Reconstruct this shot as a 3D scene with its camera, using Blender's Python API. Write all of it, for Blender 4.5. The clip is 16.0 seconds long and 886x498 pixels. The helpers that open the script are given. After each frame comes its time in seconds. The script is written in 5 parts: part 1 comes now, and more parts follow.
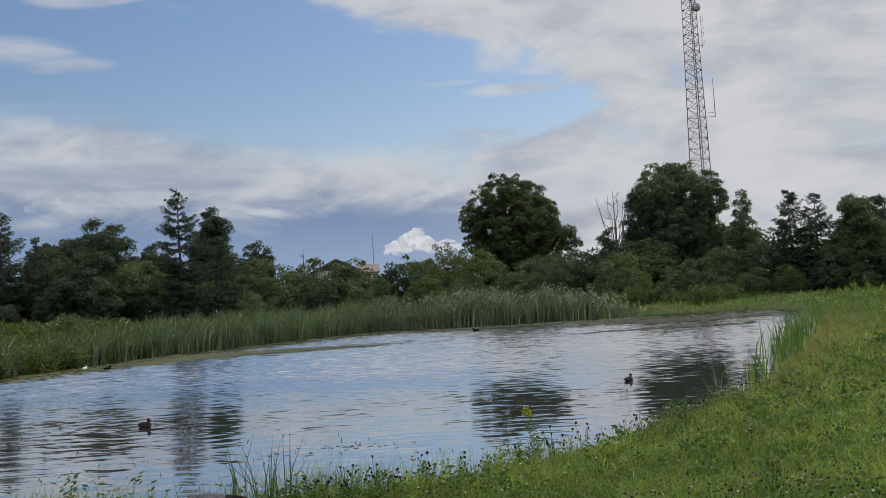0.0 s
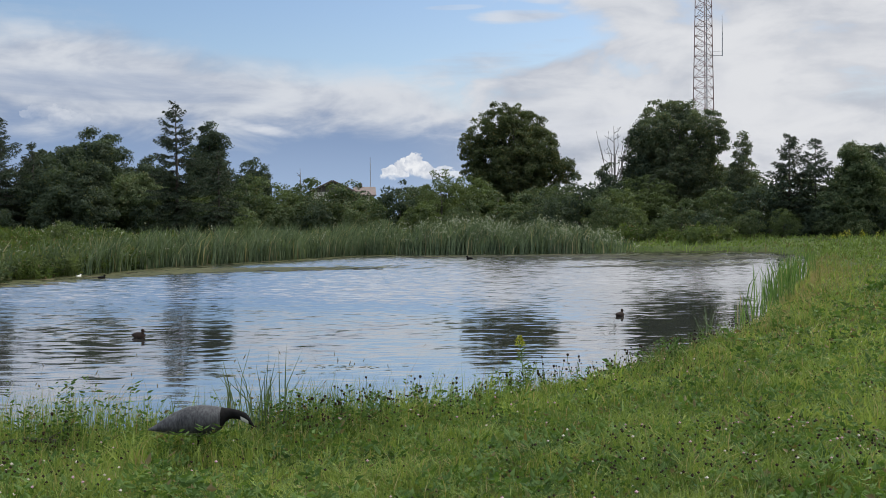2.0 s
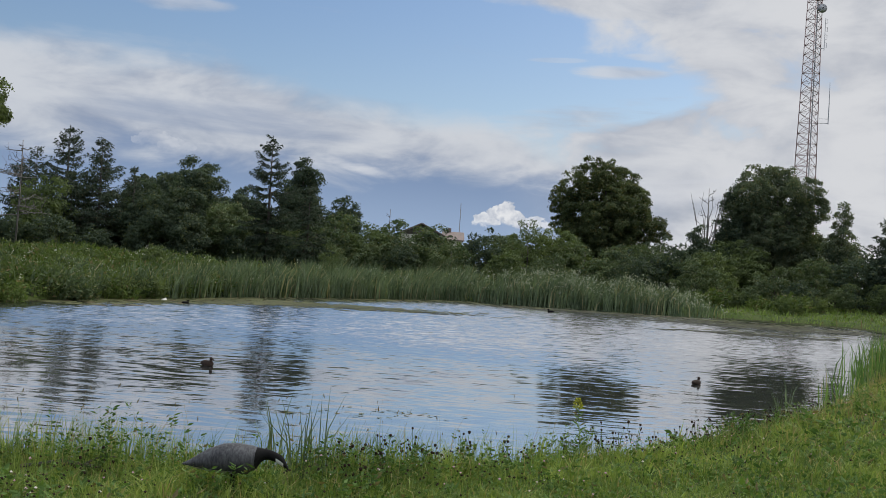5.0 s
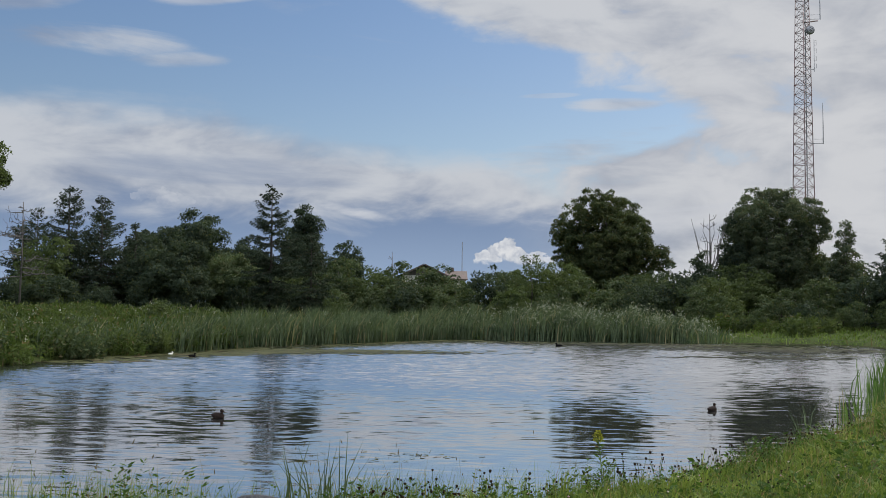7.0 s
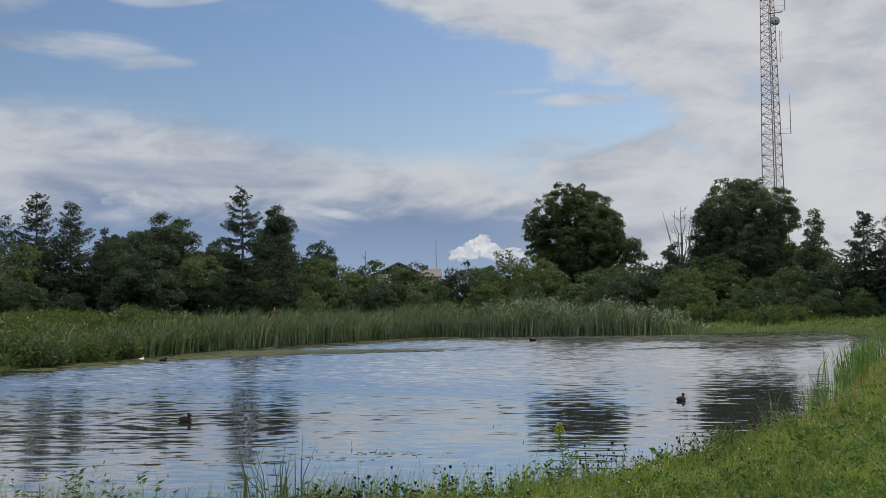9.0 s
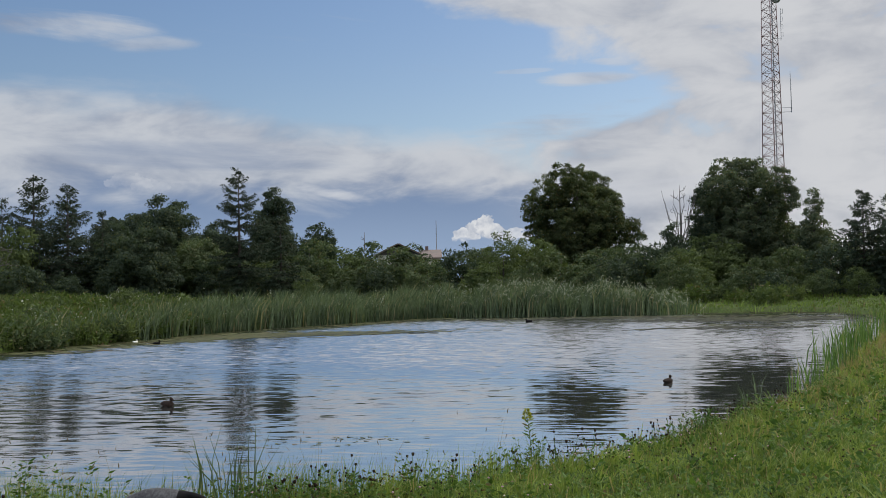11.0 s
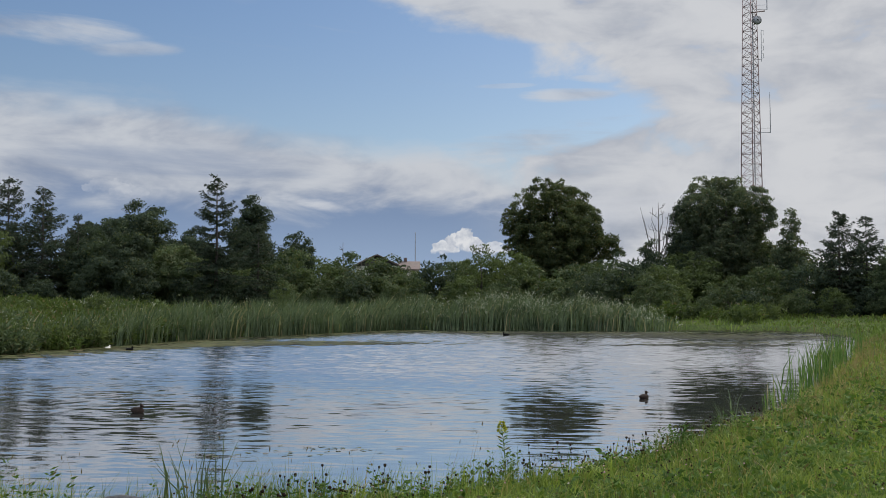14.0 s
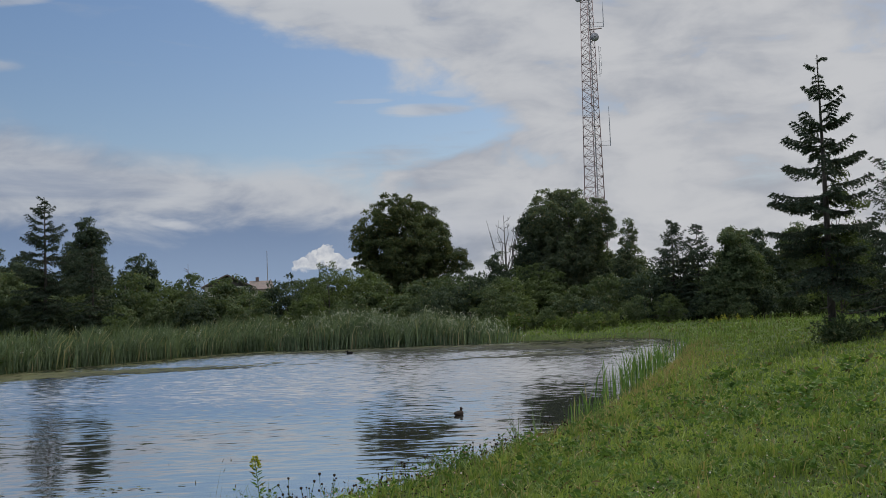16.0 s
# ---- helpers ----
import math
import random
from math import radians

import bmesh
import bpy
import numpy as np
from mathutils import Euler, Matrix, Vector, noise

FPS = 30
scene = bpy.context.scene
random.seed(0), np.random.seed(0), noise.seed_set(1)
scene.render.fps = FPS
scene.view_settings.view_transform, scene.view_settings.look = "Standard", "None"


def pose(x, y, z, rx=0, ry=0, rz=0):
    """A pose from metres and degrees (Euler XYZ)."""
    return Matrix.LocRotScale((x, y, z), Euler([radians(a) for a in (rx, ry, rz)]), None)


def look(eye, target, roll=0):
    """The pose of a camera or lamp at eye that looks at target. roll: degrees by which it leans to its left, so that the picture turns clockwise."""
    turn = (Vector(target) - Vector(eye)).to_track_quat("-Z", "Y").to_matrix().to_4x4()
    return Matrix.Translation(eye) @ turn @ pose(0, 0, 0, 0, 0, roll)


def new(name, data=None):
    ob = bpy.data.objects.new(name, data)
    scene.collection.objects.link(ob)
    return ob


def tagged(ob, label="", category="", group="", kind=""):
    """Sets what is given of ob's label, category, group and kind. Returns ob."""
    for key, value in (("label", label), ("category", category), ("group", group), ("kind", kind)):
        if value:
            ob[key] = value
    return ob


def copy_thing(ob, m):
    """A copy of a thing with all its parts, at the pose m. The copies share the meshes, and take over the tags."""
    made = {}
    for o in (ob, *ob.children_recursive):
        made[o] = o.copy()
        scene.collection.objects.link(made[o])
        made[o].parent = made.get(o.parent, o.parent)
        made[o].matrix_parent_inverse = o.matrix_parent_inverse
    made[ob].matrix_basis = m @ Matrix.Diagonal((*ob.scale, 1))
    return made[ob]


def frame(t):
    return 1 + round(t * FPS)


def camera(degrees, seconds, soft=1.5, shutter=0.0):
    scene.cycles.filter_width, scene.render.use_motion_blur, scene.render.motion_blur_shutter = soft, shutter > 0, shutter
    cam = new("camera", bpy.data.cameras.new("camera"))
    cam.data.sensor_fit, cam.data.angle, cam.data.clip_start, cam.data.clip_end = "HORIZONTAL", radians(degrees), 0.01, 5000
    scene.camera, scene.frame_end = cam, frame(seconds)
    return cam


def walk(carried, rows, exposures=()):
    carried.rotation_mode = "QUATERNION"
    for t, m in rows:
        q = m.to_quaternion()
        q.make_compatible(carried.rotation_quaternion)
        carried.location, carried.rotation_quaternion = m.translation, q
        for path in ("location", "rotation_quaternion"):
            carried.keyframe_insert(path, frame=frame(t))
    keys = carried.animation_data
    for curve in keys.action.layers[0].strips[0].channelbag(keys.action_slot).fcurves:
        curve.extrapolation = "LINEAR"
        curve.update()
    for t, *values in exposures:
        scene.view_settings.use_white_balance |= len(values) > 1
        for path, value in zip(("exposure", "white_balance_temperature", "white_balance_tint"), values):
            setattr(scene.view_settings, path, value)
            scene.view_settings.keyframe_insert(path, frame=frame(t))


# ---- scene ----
cam = camera(49.03, 16.0, soft=0.5)

PATH = [
    (0.0, pose(-0.428, -0.389, 2.404, 92.563, 3.489, 0.175)),
    (0.5, pose(-0.456, -0.420, 2.412, 90.884, 2.590, -0.200)),
    (1.0, pose(-0.452, -0.474, 2.408, 89.224, 1.714, -0.051)),
    (1.5, pose(-0.475, -0.440, 2.416, 88.452, 1.277, 0.382)),
    (2.0, pose(-0.493, -0.384, 2.408, 88.233, 0.565, -0.137)),
    (2.5, pose(-0.448, -0.402, 2.420, 87.575, -0.965, -1.756)),
    (3.0, pose(-0.367, -0.367, 2.406, 86.964, -2.447, -2.176)),
    (3.5, pose(-0.348, -0.352, 2.421, 87.528, -3.180, -0.416)),
    (4.0, pose(-0.327, -0.203, 2.411, 88.718, -3.784, 1.683)),
    (4.5, pose(-0.293, 0.000, 2.406, 90.013, -4.050, 3.715)),
    (5.0, pose(-0.221, -0.097, 2.444, 90.879, -3.646, 5.063)),
    (7.5, pose(-0.312, -0.001, 2.412, 93.428, -0.074, 4.871)),
    (8.0, pose(-0.288, -0.019, 2.458, 93.469, 0.300, 4.390)),
    (8.5, pose(-0.216, -0.004, 2.403, 93.445, 0.549, 3.823)),
    (9.0, pose(-0.100, 0.061, 2.394, 93.095, 0.861, 3.913)),
    (9.5, pose(-0.095, 0.227, 2.444, 92.454, 1.446, 4.063)),
    (12.0, pose(0.511, 0.283, 2.403, 91.547, 0.412, 4.399)),
    (12.5, pose(0.452, 0.334, 2.386, 91.168, 0.024, 4.528)),
    (13.0, pose(0.406, 0.309, 2.388, 91.514, -0.036, 4.130)),
    (13.5, pose(0.381, 0.367, 2.435, 92.071, -0.077, 3.555)),
    (14.0, pose(0.309, 0.401, 2.397, 92.679, -0.103, 2.802)),
    (14.5, pose(0.331, 0.253, 2.400, 93.053, 0.622, 1.833)),
    (15.0, pose(0.428, 0.209, 2.398, 93.418, 1.533, -0.178)),
    (15.5, pose(1.004, 0.441, 2.376, 93.287, 1.803, -3.055)),
    (16.0, pose(1.501, 0.698, 2.497, 93.440, 1.993, -5.248)),
]
walk(cam, PATH, [(0.0, 0.0), (0.7, 0.14), (1.5, 0.26), (2.4, 0.28), (3.0, 0.22), (3.6, 0.27), (5.0, 0.12), (7.5, 0.0), (9.5, 0.0), (12.0, 0.02), (12.5, 0.12), (13.5, 0.02), (14.5, 0.0), (16.0, -0.18)])

# ---- world, sun ----
SUN_AZ, SUN_EL = 38.0, 44.0      # degrees to the right of +y, above the horizon
world = bpy.data.worlds.new("sky")
scene.world = world
world.use_nodes = True


def nodes_of(tree):
    """Short-hand for building a node tree."""
    def make(kind):
        return tree.nodes.new(kind)

    def wire(sock, value):
        if hasattr(value, "is_output"):
            tree.links.new(value, sock)
        elif value is not None:
            sock.default_value = value

    def calc(op, a, b=None, c=None, clamp=False):
        n = make("ShaderNodeMath")
        n.operation, n.use_clamp = op, clamp
        for s, v in zip(n.inputs, (a, b, c)):
            wire(s, v)
        return n.outputs[0]

    def blend(f, a, b, mode="MIX"):
        n = make("ShaderNodeMix")
        n.data_type, n.blend_type, n.clamp_factor = "RGBA", mode, True
        wire(n.inputs[0], f), wire(n.inputs[6], a), wire(n.inputs[7], b)
        return n.outputs[2]

    def grain(vec, scale, detail=4.0, rough=0.55, distort=0.0):
        n = make("ShaderNodeTexNoise")
        wire(n.inputs["Vector"], vec), wire(n.inputs["Scale"], scale), wire(n.inputs["Detail"], detail)
        wire(n.inputs["Roughness"], rough), wire(n.inputs["Distortion"], distort)
        return n.outputs[0]

    def ramp(v, a, b, lo=0.0, hi=1.0, smooth=True):
        n = make("ShaderNodeMapRange")
        n.interpolation_type, n.clamp = "SMOOTHSTEP" if smooth else "LINEAR", True
        for s, x in zip(n.inputs, (v, a, b, lo, hi)):
            wire(s, x)
        return n.outputs[0]

    def stretch(vec, s, loc=(0, 0, 0), rot=(0, 0, 0)):
        n = make("ShaderNodeMapping")
        wire(n.inputs[0], vec), wire(n.inputs[1], loc), wire(n.inputs[2], rot), wire(n.inputs[3], s)
        return n.outputs[0]
    return make, wire, calc, blend, grain, ramp, stretch


def build_sky():
    tree = world.node_tree
    tree.nodes.clear()
    make, wire, calc, blend, grain, ramp, stretch = nodes_of(tree)
    way = make("ShaderNodeTexCoord").outputs["Generated"]
    sep = make("ShaderNodeSeparateXYZ")
    wire(sep.inputs[0], way)
    x, y, z = sep.outputs
    az = calc("MULTIPLY", calc("ARCTAN2", x, y), 57.2958)
    el = calc("MULTIPLY", calc("ARCSINE", z), 57.2958)
    sky = make("ShaderNodeTexSky")
    sky.sky_type, sky.sun_disc, sky.sun_elevation, sky.sun_rotation = "NISHITA", False, radians(SUN_EL), radians(SUN_AZ)
    sky.altitude, sky.air_density, sky.dust_density, sky.ozone_density = 100.0, 1.0, 0.8, 1.5
    blue = blend(1.0, sky.outputs[0], (0.085, 0.086, 0.0865, 1), "MULTIPLY")
    blue = blend(ramp(el, 4.0, 22.0), blue, blend(1.0, blue, (0.88, 0.97, 1.08, 1), "MULTIPLY"))
    n1 = grain(stretch(way, (7, 7, 13)), 1.0, 9.0, 0.55, 0.3)
    n2 = grain(stretch(way, (9, 9, 24), (3, 1, 7)), 1.0, 7.0, 0.55, 0.4)
    n3 = grain(stretch(way, (3, 3, 22), (9, 4, 2)), 1.0, 8.0, 0.62, 0.6)
    c1 = calc("SUBTRACT", n1, 0.5)
    c2 = calc("SUBTRACT", n2, 0.5)
    c3 = calc("SUBTRACT", n3, 0.5)
    def patch(a0, e0, ra, re, slope, amount, soft=1.0):
        """A ragged streak of thin cloud."""
        u = calc("DIVIDE", calc("SUBTRACT", az, a0), ra)
        v = calc("DIVIDE", calc("MULTIPLY_ADD", calc("SUBTRACT", az, a0), -slope, calc("SUBTRACT", el, e0)), re)
        d = calc("ADD", calc("MULTIPLY", u, u), calc("MULTIPLY", v, v))
        ragged = calc("MULTIPLY_ADD", c3, 4.5, calc("MULTIPLY_ADD", c1, 2.2, calc("SUBTRACT", 1.0, d)))
        return calc("MULTIPLY", ramp(ragged, -0.1, soft), amount)

    # the long bank whose top sinks towards the middle
    top = ramp(az, -19.0, -1.0, 11.4, 8.1, False)
    bank = ramp(calc("SUBTRACT", calc("MULTIPLY_ADD", c3, 3.0, calc("MULTIPLY_ADD", c1, 5.0, top)), el), -0.6, 2.2)
    # the high sheet towards the sun: its edge runs back and forth with height
    edge = 8.0
    for lo, hi, by in ((10.6, 12.5, -2.6), (12.5, 14.5, -2.4), (14.5, 15.3, -5.0), (15.3, 18.2, -7.2), (10.2, 8.0, -9.0)):
        edge = calc("ADD", edge, ramp(el, lo, hi, 0.0, by, False))
    sheet = ramp(calc("SUBTRACT", calc("MULTIPLY_ADD", c2, 9.0, calc("MULTIPLY_ADD", c1, 17.0, az)), edge), -0.8, 3.4)
    wisp = calc("MULTIPLY", ramp(n3, 0.58, 0.78), ramp(el, 11.5, 14.0))
    holes = ramp(n2, 0.30, 0.44)
    cover = calc("MAXIMUM", calc("MAXIMUM", bank, calc("MULTIPLY", sheet, calc("MULTIPLY_ADD", holes, 0.45, 0.55))),
                 calc("MULTIPLY", wisp, 0.45))
    for thin in (patch(-25.0, 14.3, 5.0, 0.9, -0.05, 0.75), patch(-21.0, 13.6, 3.2, 0.55, 0.03, 0.6), patch(-19.5, 17.2, 3.0, 0.5, 0.12, 0.6),
                 patch(-29.0, 16.0, 3.0, 0.6, 0.15, 0.6), patch(3.0, 9.2, 6.5, 1.3, 0.10, 0.8), patch(5.0, 11.6, 2.8, 0.4, 0.0, 0.75),
                 patch(6.4, 12.5, 1.8, 0.3, -0.05, 0.6), patch(1.0, 12.2, 1.6, 0.14, 0.02, 0.3)):
        cover = calc("MAXIMUM", cover, thin)
    cover = calc("MAXIMUM", cover, ramp(calc("MULTIPLY_ADD", c1, 6.0, el), 18.2, 20.8))
    # bright tops, grey undersides, a blue-grey distance under the bank
    bright = ramp(calc("ADD", calc("MULTIPLY", c2, 1.5), calc("MULTIPLY", c1, 1.1)), -0.40, 0.24)
    near_sun = ramp(az, -16.0, 22.0)
    white = blend(near_sun, (0.535, 0.565, 0.615, 1), (0.61, 0.62, 0.645, 1))
    grey = blend(near_sun, (0.265, 0.315, 0.42, 1), (0.41, 0.435, 0.49, 1))
    cloud = blend(bright, grey, white)
    low = ramp(calc("MULTIPLY_ADD", c2, 5.0, el), 6.5, 4.4)
    left = ramp(az, 9.0, -3.0)
    far = blend(ramp(el, 1.0, 6.0), (0.28, 0.375, 0.535, 1), (0.185, 0.262, 0.415, 1))
    cloud = blend(calc("MULTIPLY", low, left), cloud, far)
    streak = calc("MULTIPLY", ramp(n3, 0.52, 0.66), calc("MULTIPLY", ramp(el, 3.6, 4.6), ramp(el, 7.0, 5.6)))
    cloud = blend(calc("MULTIPLY", streak, 0.55), cloud, (0.56, 0.58, 0.63, 1))
    # a shadowed hollow in the bank, and the bright torn streak along its foot
    cloud = blend(patch(-19.0, 7.4, 7.5, 1.2, -0.02, 0.75, 1.4), cloud, (0.27, 0.33, 0.45, 1))
    cloud = blend(patch(-10.8, 5.4, 3.8, 0.42, -0.20, 0.85), cloud, (0.62, 0.64, 0.68, 1))
    cloud = blend(patch(-17.5, 5.9, 6.5, 0.22, -0.06, 0.7), cloud, (0.52, 0.55, 0.61, 1))
    colour = blend(cover, blue, cloud)
    # the cover grows brighter overhead, as cloudy skies do
    lift = calc("MULTIPLY_ADD", calc("MAXIMUM", calc("SUBTRACT", z, 0.30), 0.0), 3.6, 1.0)
    colour = blend(1.0, colour, lift, "MULTIPLY")

    def heap(a0, e0, ra, re, amp, shade):
        """A heaped cloud with a flat foot."""
        nonlocal colour
        puff = calc("SUBTRACT", grain(stretch(way, (95, 95, 105), (a0, e0, 1)), 1.0, 5.0, 0.55), 0.5)
        u = calc("DIVIDE", calc("SUBTRACT", az, a0), ra)
        v = calc("DIVIDE", calc("SUBTRACT", el, e0), re)
        d = calc("ADD", calc("MULTIPLY", u, u), calc("MULTIPLY", v, v))
        body = ramp(calc("SUBTRACT", calc("MULTIPLY_ADD", puff, amp, 1.0), d), 0.0, 0.16)
        body = calc("MULTIPLY", body, ramp(calc("MULTIPLY_ADD", puff, 0.8, el), e0 - re * 0.55, e0 - re * 0.1))
        inner = grain(stretch(way, (60, 60, 60), (a0, 2, e0)), 1.0, 4.0, 0.6)
        tone = blend(ramp(inner, 0.3, 0.62), (0.42, 0.46, 0.54, 1), (0.72, 0.73, 0.75, 1))
        colour = blend(calc("MULTIPLY", body, shade), colour, tone)
    heap(0.0, 2.55, 1.2, 0.50, 2.6, 0.75)
    heap(-2.75, 2.65, 0.85, 0.50, 2.8, 0.9)
    heap(-1.95, 2.85, 0.8, 0.75, 2.8, 1.0)
    heap(-0.95, 2.75, 0.75, 0.62, 2.8, 1.0)
    heap(-1.5, 3.15, 0.62, 0.80, 2.8, 1.0)
    heap(-21.9, 5.9, 1.3, 0.55, 2.6, 0.22)
    heap(-20.8, 5.7, 1.2, 0.42, 2.6, 0.16)
    back = make("ShaderNodeBackground")
    wire(back.inputs[0], colour), wire(back.inputs[1], 1.0)
    out = make("ShaderNodeOutputWorld")
    tree.links.new(back.outputs[0], out.inputs[0])


build_sky()
sun = bpy.data.lights.new("sun", "SUN")
sun.energy, sun.angle, sun.color = 3.1, radians(12), (1.0, 0.95, 0.86)
sun_ob = new("sun", sun)
_a, _e = radians(SUN_AZ), radians(SUN_EL)
sun_ob.matrix_world = look((math.sin(_a) * math.cos(_e) * 300, math.cos(_a) * math.cos(_e) * 300, math.sin(_e) * 300), (0, 0, 0))


# ---- materials ----
def material(name):
    m = bpy.data.materials.new(name)
    m.use_nodes = True
    m.node_tree.nodes.clear()
    return m, nodes_of(m.node_tree)


def finish(m, surface):
    out = m.node_tree.nodes.new("ShaderNodeOutputMaterial")
    m.node_tree.links.new(surface, out.inputs[0])
    return m


def leafy(name, dark, light, odd=None, through_light=0.3, rough=0.7, patch=0.35, gloss=0.04):
    """Leaves or blades: every one differs a little, and patches of the plant differ too."""
    m, (make, wire, calc, blend, grain, ramp, stretch) = material(name)
    geo = make("ShaderNodeNewGeometry")
    one = geo.outputs["Random Per Island"]
    where = grain(geo.outputs["Position"], patch, 3.0)
    clumps = grain(geo.outputs["Position"], patch * 5.0, 2.0)
    c = blend(calc("ADD", calc("MULTIPLY", one, 0.42), calc("ADD", ramp(where, 0.3, 0.7, 0.0, 0.34), ramp(clumps, 0.35, 0.65, 0.0, 0.34))), (*dark, 1), (*light, 1))
    if odd:
        c = blend(ramp(one, 0.90, 0.95), c, (*odd, 1))
    p = make("ShaderNodeBsdfPrincipled")
    wire(p.inputs["Base Color"], c), wire(p.inputs["Roughness"], rough), wire(p.inputs["Specular IOR Level"], gloss)
    t = make("ShaderNodeBsdfTranslucent")
    wire(t.inputs[0], blend(1.0, c, (1.15, 1.25, 0.55, 1), "MULTIPLY"))
    mix = make("ShaderNodeMixShader")
    wire(mix.inputs[0], through_light), wire(mix.inputs[1], p.outputs[0]), wire(mix.inputs[2], t.outputs[0])
    return finish(m, mix.outputs[0])


def solid(name, dark, light, scale=8.0, rough=0.7, metal=0.0, bump=0.0, stretched=(1, 1, 1), gloss=0.5):
    """An opaque surface with grain at two scales."""
    m, (make, wire, calc, blend, grain, ramp, stretch) = material(name)
    at = stretch(make("ShaderNodeTexCoord").outputs["Object"], stretched)
    a, b = grain(at, scale, 5.0), grain(at, scale * 0.17, 3.0)
    c = blend(calc("ADD", ramp(a, 0.3, 0.7, 0, 0.6), ramp(b, 0.3, 0.7, 0, 0.4)), (*dark, 1), (*light, 1))
    p = make("ShaderNodeBsdfPrincipled")
    wire(p.inputs["Base Color"], c), wire(p.inputs["Metallic"], metal), wire(p.inputs["Specular IOR Level"], gloss)
    wire(p.inputs["Roughness"], ramp(b, 0.3, 0.7, rough - 0.08, rough + 0.08))
    if bump:
        n = make("ShaderNodeBump")
        wire(n.inputs["Strength"], 0.6), wire(n.inputs["Distance"], bump), wire(n.inputs["Height"], a)
        wire(p.inputs["Normal"], n.outputs[0])
    return finish(m, p.outputs[0])


def water_surface():
    m, (make, wire, calc, blend, grain, ramp, stretch) = material("pond water")
    at = make("ShaderNodeTexCoord").outputs["Object"]
    sep = make("ShaderNodeSeparateXYZ")
    wire(sep.inputs[0], at)
    patches = grain(at, 0.06, 3.0)
    # the breeze ruffles the far half, the near half only swells
    line = calc("MULTIPLY_ADD", sep.outputs[0], -0.25, sep.outputs[1])
    breeze = ramp(calc("MULTIPLY_ADD", calc("SUBTRACT", patches, 0.5), 16.0, line), 19.5, 34.5)
    def tilt(v, w):
        return calc("MULTIPLY", calc("SUBTRACT", v, 0.5), w)
    fine_y = grain(stretch(at, (1.3, 5.2, 1), (0, 0, 0), (0, 0, 0.10)), 1.6, 2.0, 0.5, 0.25)
    fine_x = grain(stretch(at, (2.0, 3.0, 1), (4, 9, 0), (0, 0, 0.12)), 2.0, 2.0, 0.5, 0.2)
    swell_y = grain(stretch(at, (0.75, 3.6, 1), (0, 0, 0), (0, 0, -0.06)), 1.0, 1.5, 0.5, 0.3)
    long_y = grain(stretch(at, (0.4, 1.0, 1), (5, 2, 0), (0, 0, 0.15)), 0.6, 1.0, 0.5, 0.3)
    # faces turned to the open side show most where the breeze ruffles the surface
    ny = calc("ADD", calc("ADD", tilt(fine_y, calc("MULTIPLY_ADD", breeze, 0.24, 0.105)), tilt(swell_y, calc("MULTIPLY_ADD", breeze, 0.14, 0.080))), tilt(long_y, 0.03))
    ny = calc("SUBTRACT", ny, calc("MULTIPLY_ADD", breeze, 0.105, 0.006))
    nx = tilt(fine_x, calc("MULTIPLY_ADD", breeze, 0.10, 0.05))
    # rings round the floating ducks
    for cx, cy, amp in ((-6.8, 19.8, 0.020), (3.85, 23.2, 0.012)):
        dx, dy = calc("SUBTRACT", sep.outputs[0], cx), calc("SUBTRACT", sep.outputs[1], cy)
        far = calc("MAXIMUM", calc("SQRT", calc("ADD", calc("MULTIPLY", dx, dx), calc("MULTIPLY", dy, dy))), 0.05)
        phase = calc("MULTIPLY_ADD", far, 10.5, calc("MULTIPLY", swell_y, 9.0))
        wave = calc("MULTIPLY", calc("SINE", phase), calc("MULTIPLY", calc("EXPONENT", calc("MULTIPLY", far, -0.26)), amp))
        nx = calc("ADD", nx, calc("MULTIPLY", wave, calc("DIVIDE", dx, far)))
        ny = calc("ADD", ny, calc("MULTIPLY", wave, calc("DIVIDE", dy, far)))
    flat = make("ShaderNodeCombineXYZ")
    wire(flat.inputs[0], nx), wire(flat.inputs[1], ny), wire(flat.inputs[2], 1.0)
    b = make("ShaderNodeVectorMath")
    b.operation = "NORMALIZE"
    wire(b.inputs[0], flat.outputs[0])
    p = make("ShaderNodeBsdfPrincipled")
    wire(p.inputs["Base Color"], blend(patches, (0.020, 0.022, 0.021, 1), (0.030, 0.032, 0.030, 1)))
    wire(p.inputs["Roughness"], 0.04), wire(p.inputs["IOR"], 10.0), wire(p.inputs["Normal"], b.outputs[0])
    return finish(m, p.outputs[0])


